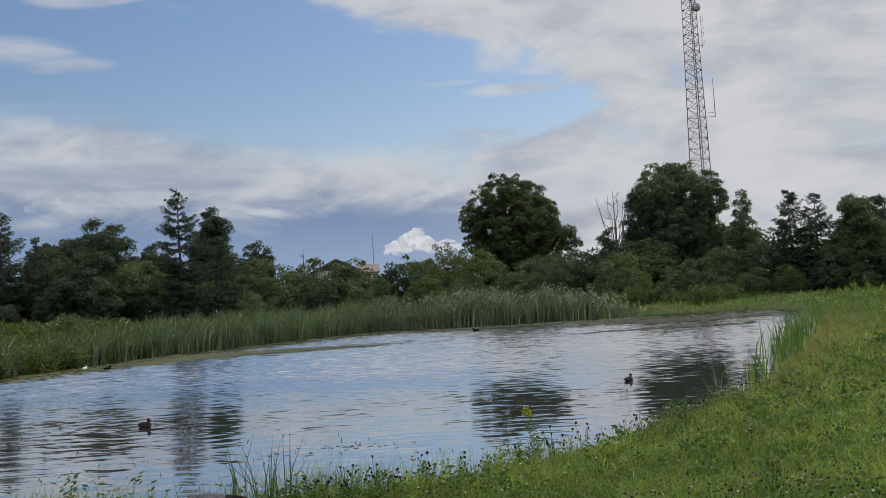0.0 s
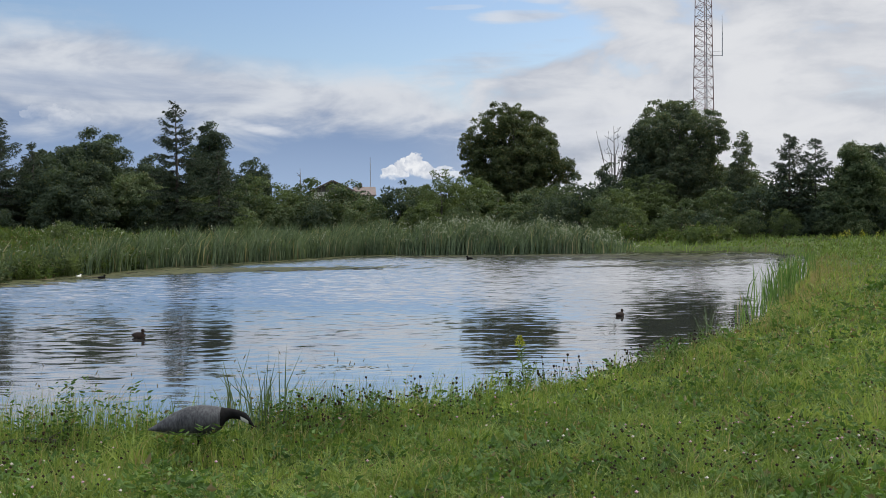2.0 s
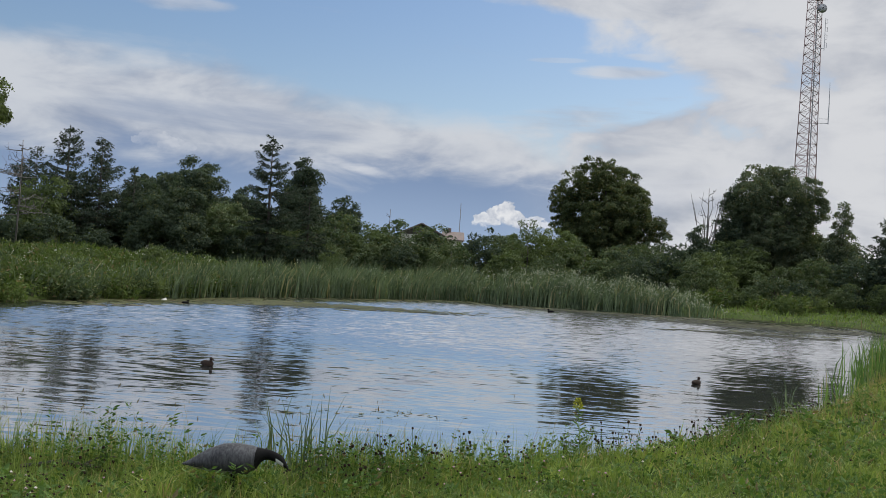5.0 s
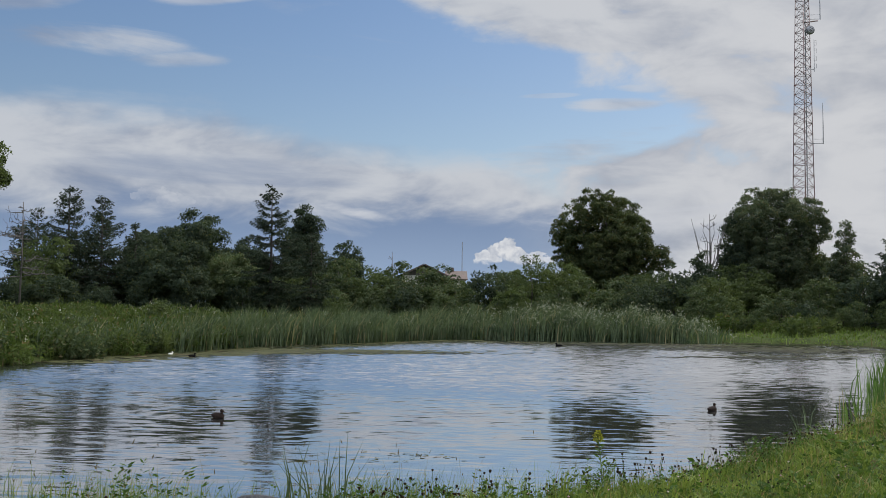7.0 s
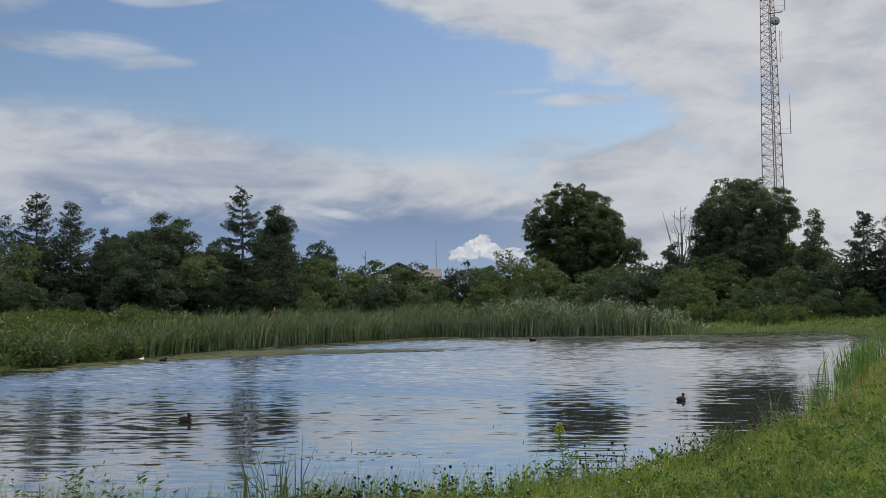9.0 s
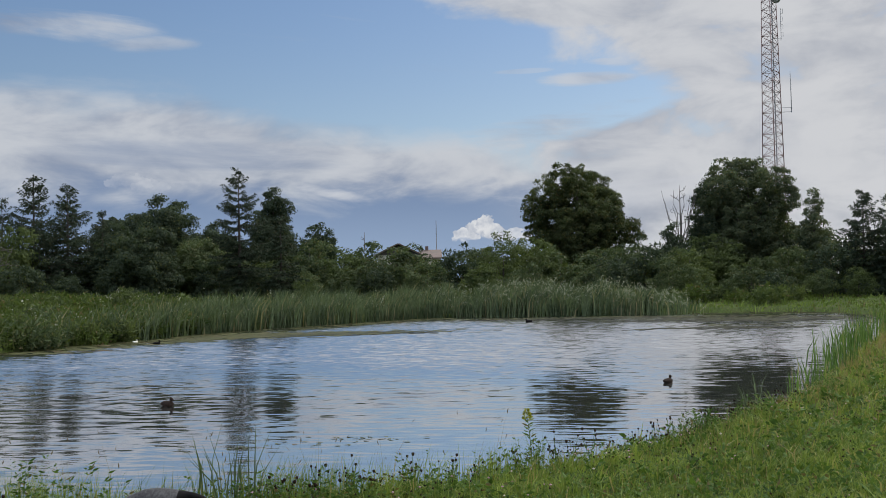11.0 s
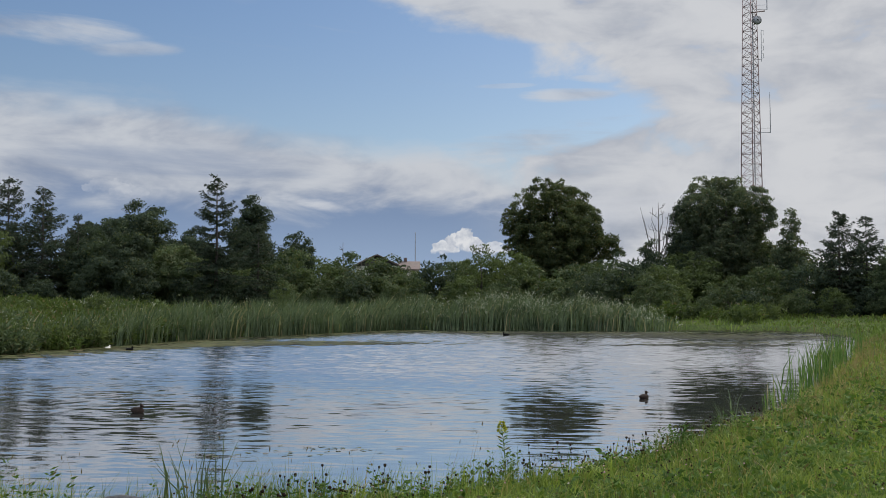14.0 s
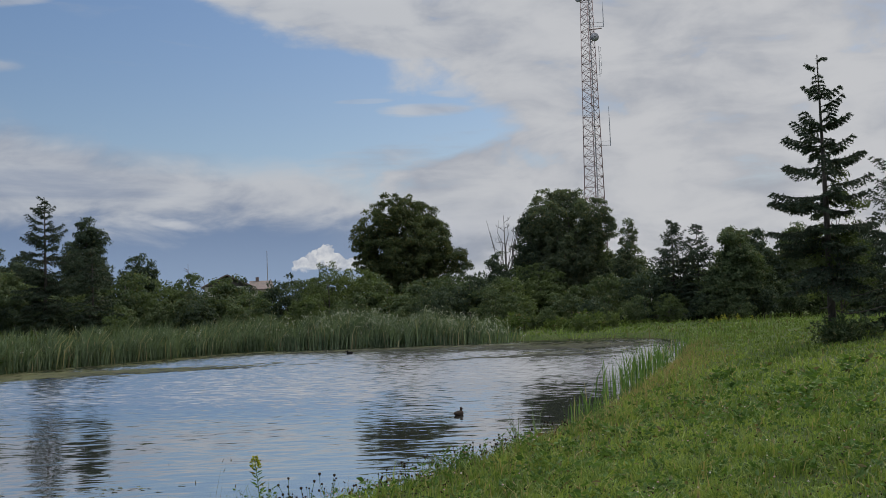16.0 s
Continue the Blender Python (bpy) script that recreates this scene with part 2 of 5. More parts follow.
def meadow_soil():
    m, (make, wire, calc, blend, grain, ramp, stretch) = material("turf")
    at = make("ShaderNodeTexCoord").outputs["Object"]
    a, b, c = grain(at, 9.0, 6.0), grain(at, 0.9, 4.0), grain(at, 0.09, 3.0)
    g = blend(ramp(a, 0.3, 0.7), (0.018, 0.028, 0.009, 1), (0.058, 0.088, 0.020, 1))
    g = blend(ramp(b, 0.42, 0.70, 0, 0.6), g, (0.062, 0.066, 0.026, 1))
    g = blend(ramp(c, 0.4, 0.7, 0, 0.5), g, (0.040, 0.060, 0.017, 1))
    sep = make("ShaderNodeSeparateXYZ")
    wire(sep.inputs[0], at)
    g = blend(ramp(calc("MULTIPLY_ADD", a, 0.1, sep.outputs[2]), 0.14, 0.02), g, (0.030, 0.024, 0.016, 1))
    n = make("ShaderNodeBump")
    wire(n.inputs["Strength"], 0.8), wire(n.inputs["Distance"], 0.05), wire(n.inputs["Height"], a)
    p = make("ShaderNodeBsdfPrincipled")
    wire(p.inputs["Base Color"], g), wire(p.inputs["Roughness"], 0.95), wire(p.inputs["Specular IOR Level"], 0.05), wire(p.inputs["Normal"], n.outputs[0])
    return finish(m, p.outputs[0])


WATER, TURF = water_surface(), meadow_soil()
BARK = solid("grey bark", (0.028, 0.024, 0.020), (0.078, 0.068, 0.060), 14.0, 0.9, 0, 0.02, (1, 1, 0.25))
DEADWOOD = solid("weathered dead wood", (0.06, 0.056, 0.052), (0.15, 0.14, 0.13), 12.0, 0.9, 0, 0.01, (1, 1, 0.2))
GRASS = leafy("meadow grass", (0.026, 0.058, 0.016), (0.240, 0.298, 0.086), (0.28, 0.23, 0.12), 0.36, 0.55, 0.5)
WEED = leafy("bank weeds", (0.024, 0.054, 0.016), (0.110, 0.175, 0.050), (0.12, 0.10, 0.05), 0.3, 0.55, 0.6)
EAR = leafy("dry seed ears", (0.07, 0.055, 0.035), (0.15, 0.12, 0.07), None, 0.2)
STRAW = leafy("ripe grass stems", (0.13, 0.115, 0.055), (0.27, 0.22, 0.12), (0.20, 0.11, 0.08), 0.3)
SEED = solid("dark seed heads", (0.012, 0.009, 0.007), (0.040, 0.027, 0.018), 60.0, 0.95, gloss=0.1)
REED = leafy("cattail leaves", (0.020, 0.040, 0.023), (0.150, 0.190, 0.115), (0.22, 0.20, 0.12), 0.22, 0.5, 0.9)
REED_GREEN = leafy("fresh cattail leaves", (0.022, 0.050, 0.018), (0.125, 0.200, 0.060), (0.20, 0.18, 0.09), 0.28, 0.5, 0.9)
REED_TIP = leafy("pale reed plumes", (0.18, 0.195, 0.185), (0.36, 0.37, 0.35), None, 0.3)
MEADOW = leafy("far meadow grass", (0.066, 0.106, 0.028), (0.185, 0.245, 0.066), (0.14, 0.12, 0.06), 0.16, 0.7, 0.2)
HERB = leafy("tall herbs", (0.020, 0.040, 0.013), (0.108, 0.142, 0.044), (0.15, 0.12, 0.07), 0.28, 0.55, 0.3)
MAPLE = leafy("maple leaves", (0.027, 0.040, 0.025), (0.100, 0.120, 0.056), (0.13, 0.11, 0.045), 0.30, 0.6, 0.3)
LEAF = leafy("tree leaves", (0.021, 0.035, 0.028), (0.072, 0.094, 0.060), (0.10, 0.11, 0.05), 0.26, 0.6, 0.3)
POPLAR = leafy("poplar leaves", (0.038, 0.056, 0.040), (0.124, 0.148, 0.090), (0.14, 0.13, 0.07), 0.32, 0.6, 0.3)
LEAF_PALE = leafy("pale green leaves", (0.044, 0.066, 0.032), (0.110, 0.136, 0.056), None, 0.3, 0.6, 0.4)
BUSH = leafy("shrub leaves", (0.033, 0.052, 0.031), (0.104, 0.132, 0.066), (0.13, 0.13, 0.07), 0.26, 0.6, 0.25)
NEEDLE = leafy("spruce needles", (0.022, 0.035, 0.027), (0.064, 0.084, 0.056), (0.08, 0.075, 0.045), 0.12, 0.7, 0.5)
GOLD = leafy("goldenrod flowers", (0.20, 0.22, 0.03), (0.40, 0.38, 0.06), None, 0.2)
CLOVER = solid("white clover heads", (0.33, 0.29, 0.23), (0.55, 0.49, 0.42), 90.0, 0.8)
CLOVER_PINK = solid("pink clover heads", (0.30, 0.17, 0.20), (0.48, 0.31, 0.34), 90.0, 0.8)
PAD_DARK = leafy("dark floating flecks", (0.012, 0.014, 0.010), (0.040, 0.044, 0.026), (0.09, 0.09, 0.05), 0.05, 0.5, 0.3)
PAD = leafy("floating pond weed", (0.036, 0.040, 0.020), (0.108, 0.114, 0.052), (0.10, 0.08, 0.05), 0.1, 0.5, 0.3)
STEEL = solid("weathered tower steel", (0.17, 0.11, 0.11), (0.29, 0.21, 0.205), 2.0, 0.6, 0.1)
GALV = solid("grey galvanised metal", (0.22, 0.23, 0.25), (0.36, 0.37, 0.39), 3.0, 0.5, 0.4)


# ---- building helpers ----
rng = np.random.default_rng(7)


class Buf:
    """Gathers triangles, and links them as one mesh object."""
    def __init__(self):
        self.v, self.t, self.m, self.n = [], [], [], 0

    def add(self, v, t, slot=0):
        v, t = np.asarray(v, float).reshape(-1, 3), np.asarray(t, int).reshape(-1, 3)
        self.v.append(v), self.t.append(t + self.n), self.m.append(np.full(len(t), slot))
        self.n += len(v)
        return self

    def mesh(self, name, mats, smooth=False):
        me = bpy.data.meshes.new(name)
        v, t, m = np.concatenate(self.v), np.concatenate(self.t), np.concatenate(self.m)
        me.vertices.add(len(v)), me.loops.add(3 * len(t)), me.polygons.add(len(t))
        me.vertices.foreach_set("co", v.astype(np.float32).ravel())
        me.loops.foreach_set("vertex_index", t.astype(np.int32).ravel())
        me.polygons.foreach_set("loop_start", np.arange(0, 3 * len(t), 3, dtype=np.int32))
        for mat in mats:
            me.materials.append(mat)
        me.polygons.foreach_set("material_index", m.astype(np.int32))
        me.polygons.foreach_set("use_smooth", np.full(len(t), smooth))
        me.update(calc_edges=True)
        return me


def part(name, buf, mat, parent, label="", smooth=False):
    """Links a Buf as one mesh under a thing or a part."""
    ob = new(name, buf.mesh(name, mat if isinstance(mat, (list, tuple)) else [mat], smooth))
    if parent:
        ob.parent = parent
    return tagged(ob, label)


def thing(name, at, label, category, group="", kind="", turn=0.0, size=1.0):
    ob = new(name)
    ob.empty_display_size = 0.2
    ob.location, ob.rotation_euler, ob.scale = at, (0, 0, turn), (size, size, size)
    return tagged(ob, label, category, group, kind)


def unit(v):
    return v / np.maximum(np.linalg.norm(v, axis=-1, keepdims=True), 1e-9)


def tube(points, radii, sides=6):
    """A round bar along points."""
    p, r = np.asarray(points, float), np.broadcast_to(np.asarray(radii, float), len(points))
    d = unit(np.gradient(p, axis=0))
    ref = np.where(np.abs(d[:, 2:]) > 0.9, [[1.0, 0, 0]], [[0, 0, 1.0]])
    a = unit(np.cross(d, ref))
    b = np.cross(d, a)
    ang = np.arange(sides) * 2 * math.pi / sides
    v = p[:, None] + r[:, None, None] * (np.cos(ang)[None, :, None] * a[:, None] + np.sin(ang)[None, :, None] * b[:, None])
    k, j = np.meshgrid(np.arange(len(p) - 1), np.arange(sides), indexing="ij")
    q, w = k * sides + j, k * sides + (j + 1) % sides
    t = np.concatenate([np.stack([q, w, w + sides], -1).reshape(-1, 3), np.stack([q, w + sides, q + sides], -1).reshape(-1, 3)])
    n = len(p) * sides
    v = np.concatenate([v.reshape(-1, 3), p[:1], p[-1:]])
    s = np.arange(sides)
    e = n - sides
    caps = np.concatenate([np.stack([(s + 1) % sides, s, np.full(sides, n)], 1), np.stack([e + s, e + (s + 1) % sides, np.full(sides, n + 1)], 1)])
    return v, np.concatenate([t, caps])


def rhombs(p, d, length, width, side=None, fold=0.15):
    """Leaves: folded rhombs from p along d."""
    p, d = np.asarray(p, float), unit(np.asarray(d, float))
    n = len(p)
    s = unit(np.cross(d, rng.normal(size=(n, 3)))) if side is None else unit(side)
    up = np.cross(s, d)
    length, width = np.broadcast_to(length, n)[:, None], np.broadcast_to(width, n)[:, None]
    mid = p + d * length * 0.45
    v = np.stack([p, mid + s * width / 2 + up * width * fold, p + d * length, mid - s * width / 2 + up * width * fold], 1).reshape(-1, 3)
    i = np.arange(n)[:, None] * 4
    return v, np.concatenate([i + [0, 1, 2], i + [0, 2, 3]])


def spikes(p, d, length, width, side=None):
    """Small far leaves and needle sprays: one triangle each."""
    p, d = np.asarray(p, float), unit(np.asarray(d, float))
    n = len(p)
    s = unit(np.cross(d, rng.normal(size=(n, 3)))) if side is None else unit(side)
    length, width = np.broadcast_to(length, n)[:, None], np.broadcast_to(width, n)[:, None]
    v = np.stack([p - s * width / 2, p + s * width / 2, p + d * length], 1).reshape(-1, 3)
    return v, np.arange(3 * n).reshape(-1, 3)


def blades(p, height, width, lean, curl=0.5, facing=None):
    """Grass blades: three triangles each, bent over along lean."""
    n = len(p)
    p, lean = np.asarray(p, float), np.asarray(lean, float)
    height, width = np.broadcast_to(height, n)[:, None], np.broadcast_to(width, n)[:, None]
    f = rng.uniform(0, 2 * math.pi, n) if facing is None else facing
    s = np.stack([np.cos(f), np.sin(f), 0 * f], 1)
    l3 = np.concatenate([lean, np.zeros((n, 1))], 1)
    up = np.array([0, 0, 1.0])
    mid = p + up * height * 0.58 + l3 * height * 0.35
    tip = p + up * height * (1 - curl * 0.3 * np.linalg.norm(lean, axis=1, keepdims=True)) + l3 * height * (0.6 + curl)
    v = np.stack([p - s * width / 2, p + s * width / 2, mid + s * width * 0.42, mid - s * width * 0.42, tip], 1).reshape(-1, 3)
    i = np.arange(n)[:, None] * 5
    return v, np.concatenate([i + [0, 1, 2], i + [0, 2, 3], i + [3, 2, 4]])


def balls(p, r, squash=1.0):
    """Small eight-sided heads."""
    o = np.array([[1, 0, 0], [0, 1, 0], [-1, 0, 0], [0, -1, 0], [0, 0, squash], [0, 0, -squash]], float)
    p = np.asarray(p, float)
    v = (p[:, None] + o[None] * np.broadcast_to(r, len(p))[:, None, None]).reshape(-1, 3)
    f = np.array([[0, 1, 4], [1, 2, 4], [2, 3, 4], [3, 0, 4], [1, 0, 5], [2, 1, 5], [3, 2, 5], [0, 3, 5]])
    return v, (np.arange(len(p))[:, None, None] * 6 + f[None]).reshape(-1, 3)


# ---- the pond's outline and the lie of the land ----
SHORE = np.array([(-8.5, 9.6), (-13.5, 11.5), (-19.0, 18.0), (-21.0, 27.0), (-19.6, 34.0), (-18.9, 38.5), (-17.7, 43.6),
                  (-15.9, 50.0), (-13.0, 55.2), (-9.4, 61.0), (-6.0, 66.0), (0.0, 66.4), (7.0, 66.0), (13.0, 66.0),
                  (18.6, 65.0), (21.0, 61.0), (20.2, 54.5), (16.6, 45.0), (13.2, 36.0), (10.4, 29.8), (6.4, 20.6),
                  (4.1, 16.6), (1.9, 13.5), (0.7, 12.1), (-1.2, 10.5), (-2.8, 9.8), (-5.4, 9.5)])


def smooth_ring(p, n=6):
    a, b, c, d = np.roll(p, 1, 0), p, np.roll(p, -1, 0), np.roll(p, -2, 0)
    s = (np.arange(n) / n)[None, :, None]
    a, b, c, d = (q[:, None] for q in (a, b, c, d))
    return (0.5 * (2 * b + (c - a) * s + (2 * a - 5 * b + 4 * c - d) * s * s + (3 * b - a - 3 * c + d) * s ** 3)).reshape(-1, 2)


RING = smooth_ring(SHORE)


def from_shore(x, y):
    """Metres from the water's edge, negative in the pond."""
    q = np.stack([np.ravel(x), np.ravel(y)], 1).astype(float)
    out = np.empty(len(q))
    a, b = RING, np.roll(RING, -1, 0)
    ab = b - a
    for k in range(0, len(q), 20000):
        c = q[k:k + 20000]
        ap = c[:, None] - a[None]
        s = np.clip((ap * ab).sum(-1) / (ab * ab).sum(-1), 0, 1)
        dist = np.sqrt(((ap - s[..., None] * ab) ** 2).sum(-1)).min(1)
        cross = (a[None, :, 1] > c[:, 1:]) != (b[None, :, 1] > c[:, 1:])
        xs = a[None, :, 0] + (c[:, 1:] - a[None, :, 1]) / np.where(ab[None, :, 1] == 0, 1e-9, ab[None, :, 1]) * ab[None, :, 0]
        inside = (cross & (c[:, :1] < xs)).sum(1) % 2 == 1
        out[k:k + 20000] = np.where(inside, -dist, dist)
    return out.reshape(np.shape(x))


def step(v, a, b):
    s = np.clip((v - a) / (b - a), 0, 1)
    return s * s * (3 - 2 * s)


def land(x, y):
    """The height of the ground."""
    x, y = np.asarray(x, float), np.asarray(y, float)
    d = from_shore(x, y)
    near = 0.36 * step(d, -0.15, 1.1) + 0.40 * step(d, 0.6, 9.0)
    left = step(-x, 8.0, 20.0) * step(y, 18.0, 34.0)
    h = near + left * 0.42 * step(d, 1.0, 14.0) + 0.25 * step(d, 6.0, 60.0)
    h = h + 0.035 * np.sin(x * 1.3 + 0.7 * np.sin(y * 0.9)) * np.sin(y * 1.1 + 1.0) * step(d, 0.2, 2.0)
    h = h + 0.5 * step(d, 60.0, 400.0) * np.sin(x * 0.011) * np.cos(y * 0.013)
    return np.where(d < 0.0, np.maximum(-0.9, 0.016 + 0.5 * d), h)


def stretched_axis(lo, hi, fine, coarse_lo, coarse_hi, coarse, limit):
    mid = np.arange(lo, hi, fine)
    a = np.arange(coarse_lo, lo, coarse)
    b = np.arange(hi, coarse_hi, coarse)
    g = np.cumsum(coarse * 1.32 ** np.arange(40))
    g = g[g < limit]
    return np.concatenate([coarse_lo - g[::-1], a, mid, b, coarse_hi + g])


def build_ground():
    xs = stretched_axis(-9.0, 12.0, 0.25, -32.0, 40.0, 0.7, 3000)
    ys = stretched_axis(3.0, 24.0, 0.25, -6.0, 78.0, 0.7, 3000)
    gx, gy = np.meshgrid(xs, ys, indexing="ij")
    v = np.stack([gx, gy, land(gx, gy)], -1).reshape(-1, 3)
    i, j = np.meshgrid(np.arange(len(xs) - 1), np.arange(len(ys) - 1), indexing="ij")
    q = i * len(ys) + j
    w = q + len(ys)
    t = np.concatenate([np.stack([q, w, w + 1], -1).reshape(-1, 3), np.stack([q, w + 1, q + 1], -1).reshape(-1, 3)])
    ob = part("ground", Buf().add(v, t), TURF, None, "grassy uneven ground sloping gently to the pond", True)
    tagged(ob, category="ground", kind="structure")
    c = np.array([0.0, 38.0])
    out = c + (RING - c) * 1.015
    v = np.concatenate([np.c_[out, np.zeros(len(out))], [[*c, 0]]])
    k = np.arange(len(out))
    t = np.stack([(k + 1) % len(out), k, np.full(len(out), len(out))], 1)
    ob = part("water", Buf().add(v, t), WATER, None, "calm pond water with small ripples reflecting clouds and trees")
    tagged(ob, category="pond", kind="structure")


build_ground()


# ---- trees and shrubs ----
def limb(a, b, r0, r1, sag=0.0, sides=5, n=5, wobble=0.04):
    s = np.linspace(0, 1, n)[:, None]
    a, b = np.asarray(a, float), np.asarray(b, float)
    p = a + (b - a) * s
    p[:, 2] += sag * np.sin(s[:, 0] * math.pi)
    p[1:-1] += rng.normal(0, wobble, (n - 2, 3)) * np.linalg.norm(b - a)
    return tube(p, np.linspace(r0, r1, n), sides)


MEADOW_LEVEL = 0.95      # tree heights are given over this level


def crown_points(n, lobes, shell=0.7):
    """Clump centres in a heap of ellipsoids: mostly near their skins."""
    size = np.array([l[3] * l[4] for l in lobes])
    pick = rng.choice(len(lobes), n, p=size / size.sum())
    lob = np.array(lobes)[pick]
    d = unit(rng.normal(size=(n, 3)))
    r = rng.uniform(shell ** 3, 1, n) ** (1 / 3)
    return lob[:, :3] + d * r[:, None] * lob[:, [3, 3, 4]], d


def leaf_cloud(centres, outward, per, spread, size):
    """Tufts: leaves lie on the upper skin of small flattened domes."""
    n = len(centres) * per
    c = np.repeat(centres, per, 0)
    r = np.repeat(spread * rng.uniform(0.7, 1.45, len(centres)), per)[:, None]
    face = rng.normal(0, 1, (n, 3)) + np.repeat(outward, per, 0) * 0.5 + [0, 0, 0.45]
    face = unit(face)
    p = c + face * r * rng.uniform(0.55, 1.12, (n, 1)) * np.array([1.05, 1.05, 0.72])
    tilt = unit(face + rng.normal(0, 0.45, (n, 3)))
    d = unit(np.cross(tilt, rng.normal(0, 1, (n, 3))) - np.array([0, 0, 0.15]))
    return spikes(p, d, size * rng.uniform(0.8, 1.5, n), size * rng.uniform(0.7, 1.1, n), np.cross(tilt, d))


def broadleaf(at, height, half, foot=0.25, lobes=18, clumps=420, per=26, spread=0.38, size=0.24, mat=None, label="", name="tree",
              shape="cone", trunk=None, limbs=14, category="tree", own=()):
    """A broad-leaved tree: tapered trunk, limbs and a crown of small leaves in uneven clumps."""
    x, y = at
    z = float(land(x, y))
    height = height + MEADOW_LEVEL - z
    ob = thing(name, (x, y, z - 0.05), label, category)
    z0, z1 = height * foot, height
    mid, hz = (z0 + z1) / 2, (z1 - z0) / 2
    heap = [(u * 0.88, rng.uniform(-0.4, 0.4) * half, height - down, lr * 0.95, lr * 0.9) for u, down, lr in own]
    for k in range(0 if own else lobes):
        a = k * 2.399 + rng.uniform(-0.4, 0.4)
        f = rng.uniform(-0.85, 0.9)
        if shape == "round":
            rad = half * math.sqrt(max(0.05, 1 - f * f)) * rng.uniform(0.5, 0.72)
        elif shape == "column":
            rad = half * rng.uniform(0.3, 0.6) * (1.0 - 0.35 * max(f, 0))
        else:
            rad = half * rng.uniform(0.45, 0.78) * (1.0 - 0.55 * max(f, 0) ** 2)
        lr = half * rng.uniform(0.20, 0.36) * (0.8 if f > 0.5 else 1.0)
        lh = min(hz * 0.6, lr * rng.uniform(0.75, 1.15))
        heap.append((math.cos(a) * rad, math.sin(a) * rad, mid + f * (hz - lh * 0.9), lr, lh))
    if not own:
        heap.append((0, 0, z1 - hz * 0.25, half * 0.30, hz * 0.25))
        heap.append((0, 0, mid - hz * 0.25, half * 0.78, hz * 0.45))
    heap.append((0, 0, mid - hz * 0.04, half * 0.70, hz * 0.70))
    heap.append((0, 0, mid - hz * 0.20, half * 0.50, hz * 0.55))
    c, o = crown_points(int(clumps * (0.62 if category == "shrub" else 1.3)), heap, 0.5)
    c[:, 2] = np.minimum(c[:, 2], z1)
    part("crown", Buf().add(*leaf_cloud(c, o, int(per * (2.6 if category == "shrub" else 3.4)), spread * 1.25, size * (0.64 if category == "shrub" else 0.56))), mat or LEAF, ob)
    r = trunk or 0.022 * height
    wood = Buf().add(*tube([(0, 0, 0), (0.02, 0, height * 0.12), (0.05 * half, 0.03 * half, height * 0.45), (0, 0.02, height * 0.82)],
                           [r * 1.35, r, r * 0.7, r * 0.15], 8))
    part("trunk", wood, BARK, ob, smooth=True)
    for k in rng.choice(len(c), min(limbs, len(c)), replace=False):
        zt = min(height * 0.6, max(height * foot * 0.7, c[k, 2] * rng.uniform(0.35, 0.7)))
        part("limb", Buf().add(*limb((0, 0, zt), c[k], r * 0.45, r * 0.08, 0.05 * height)), BARK, ob, smooth=True)
    return ob


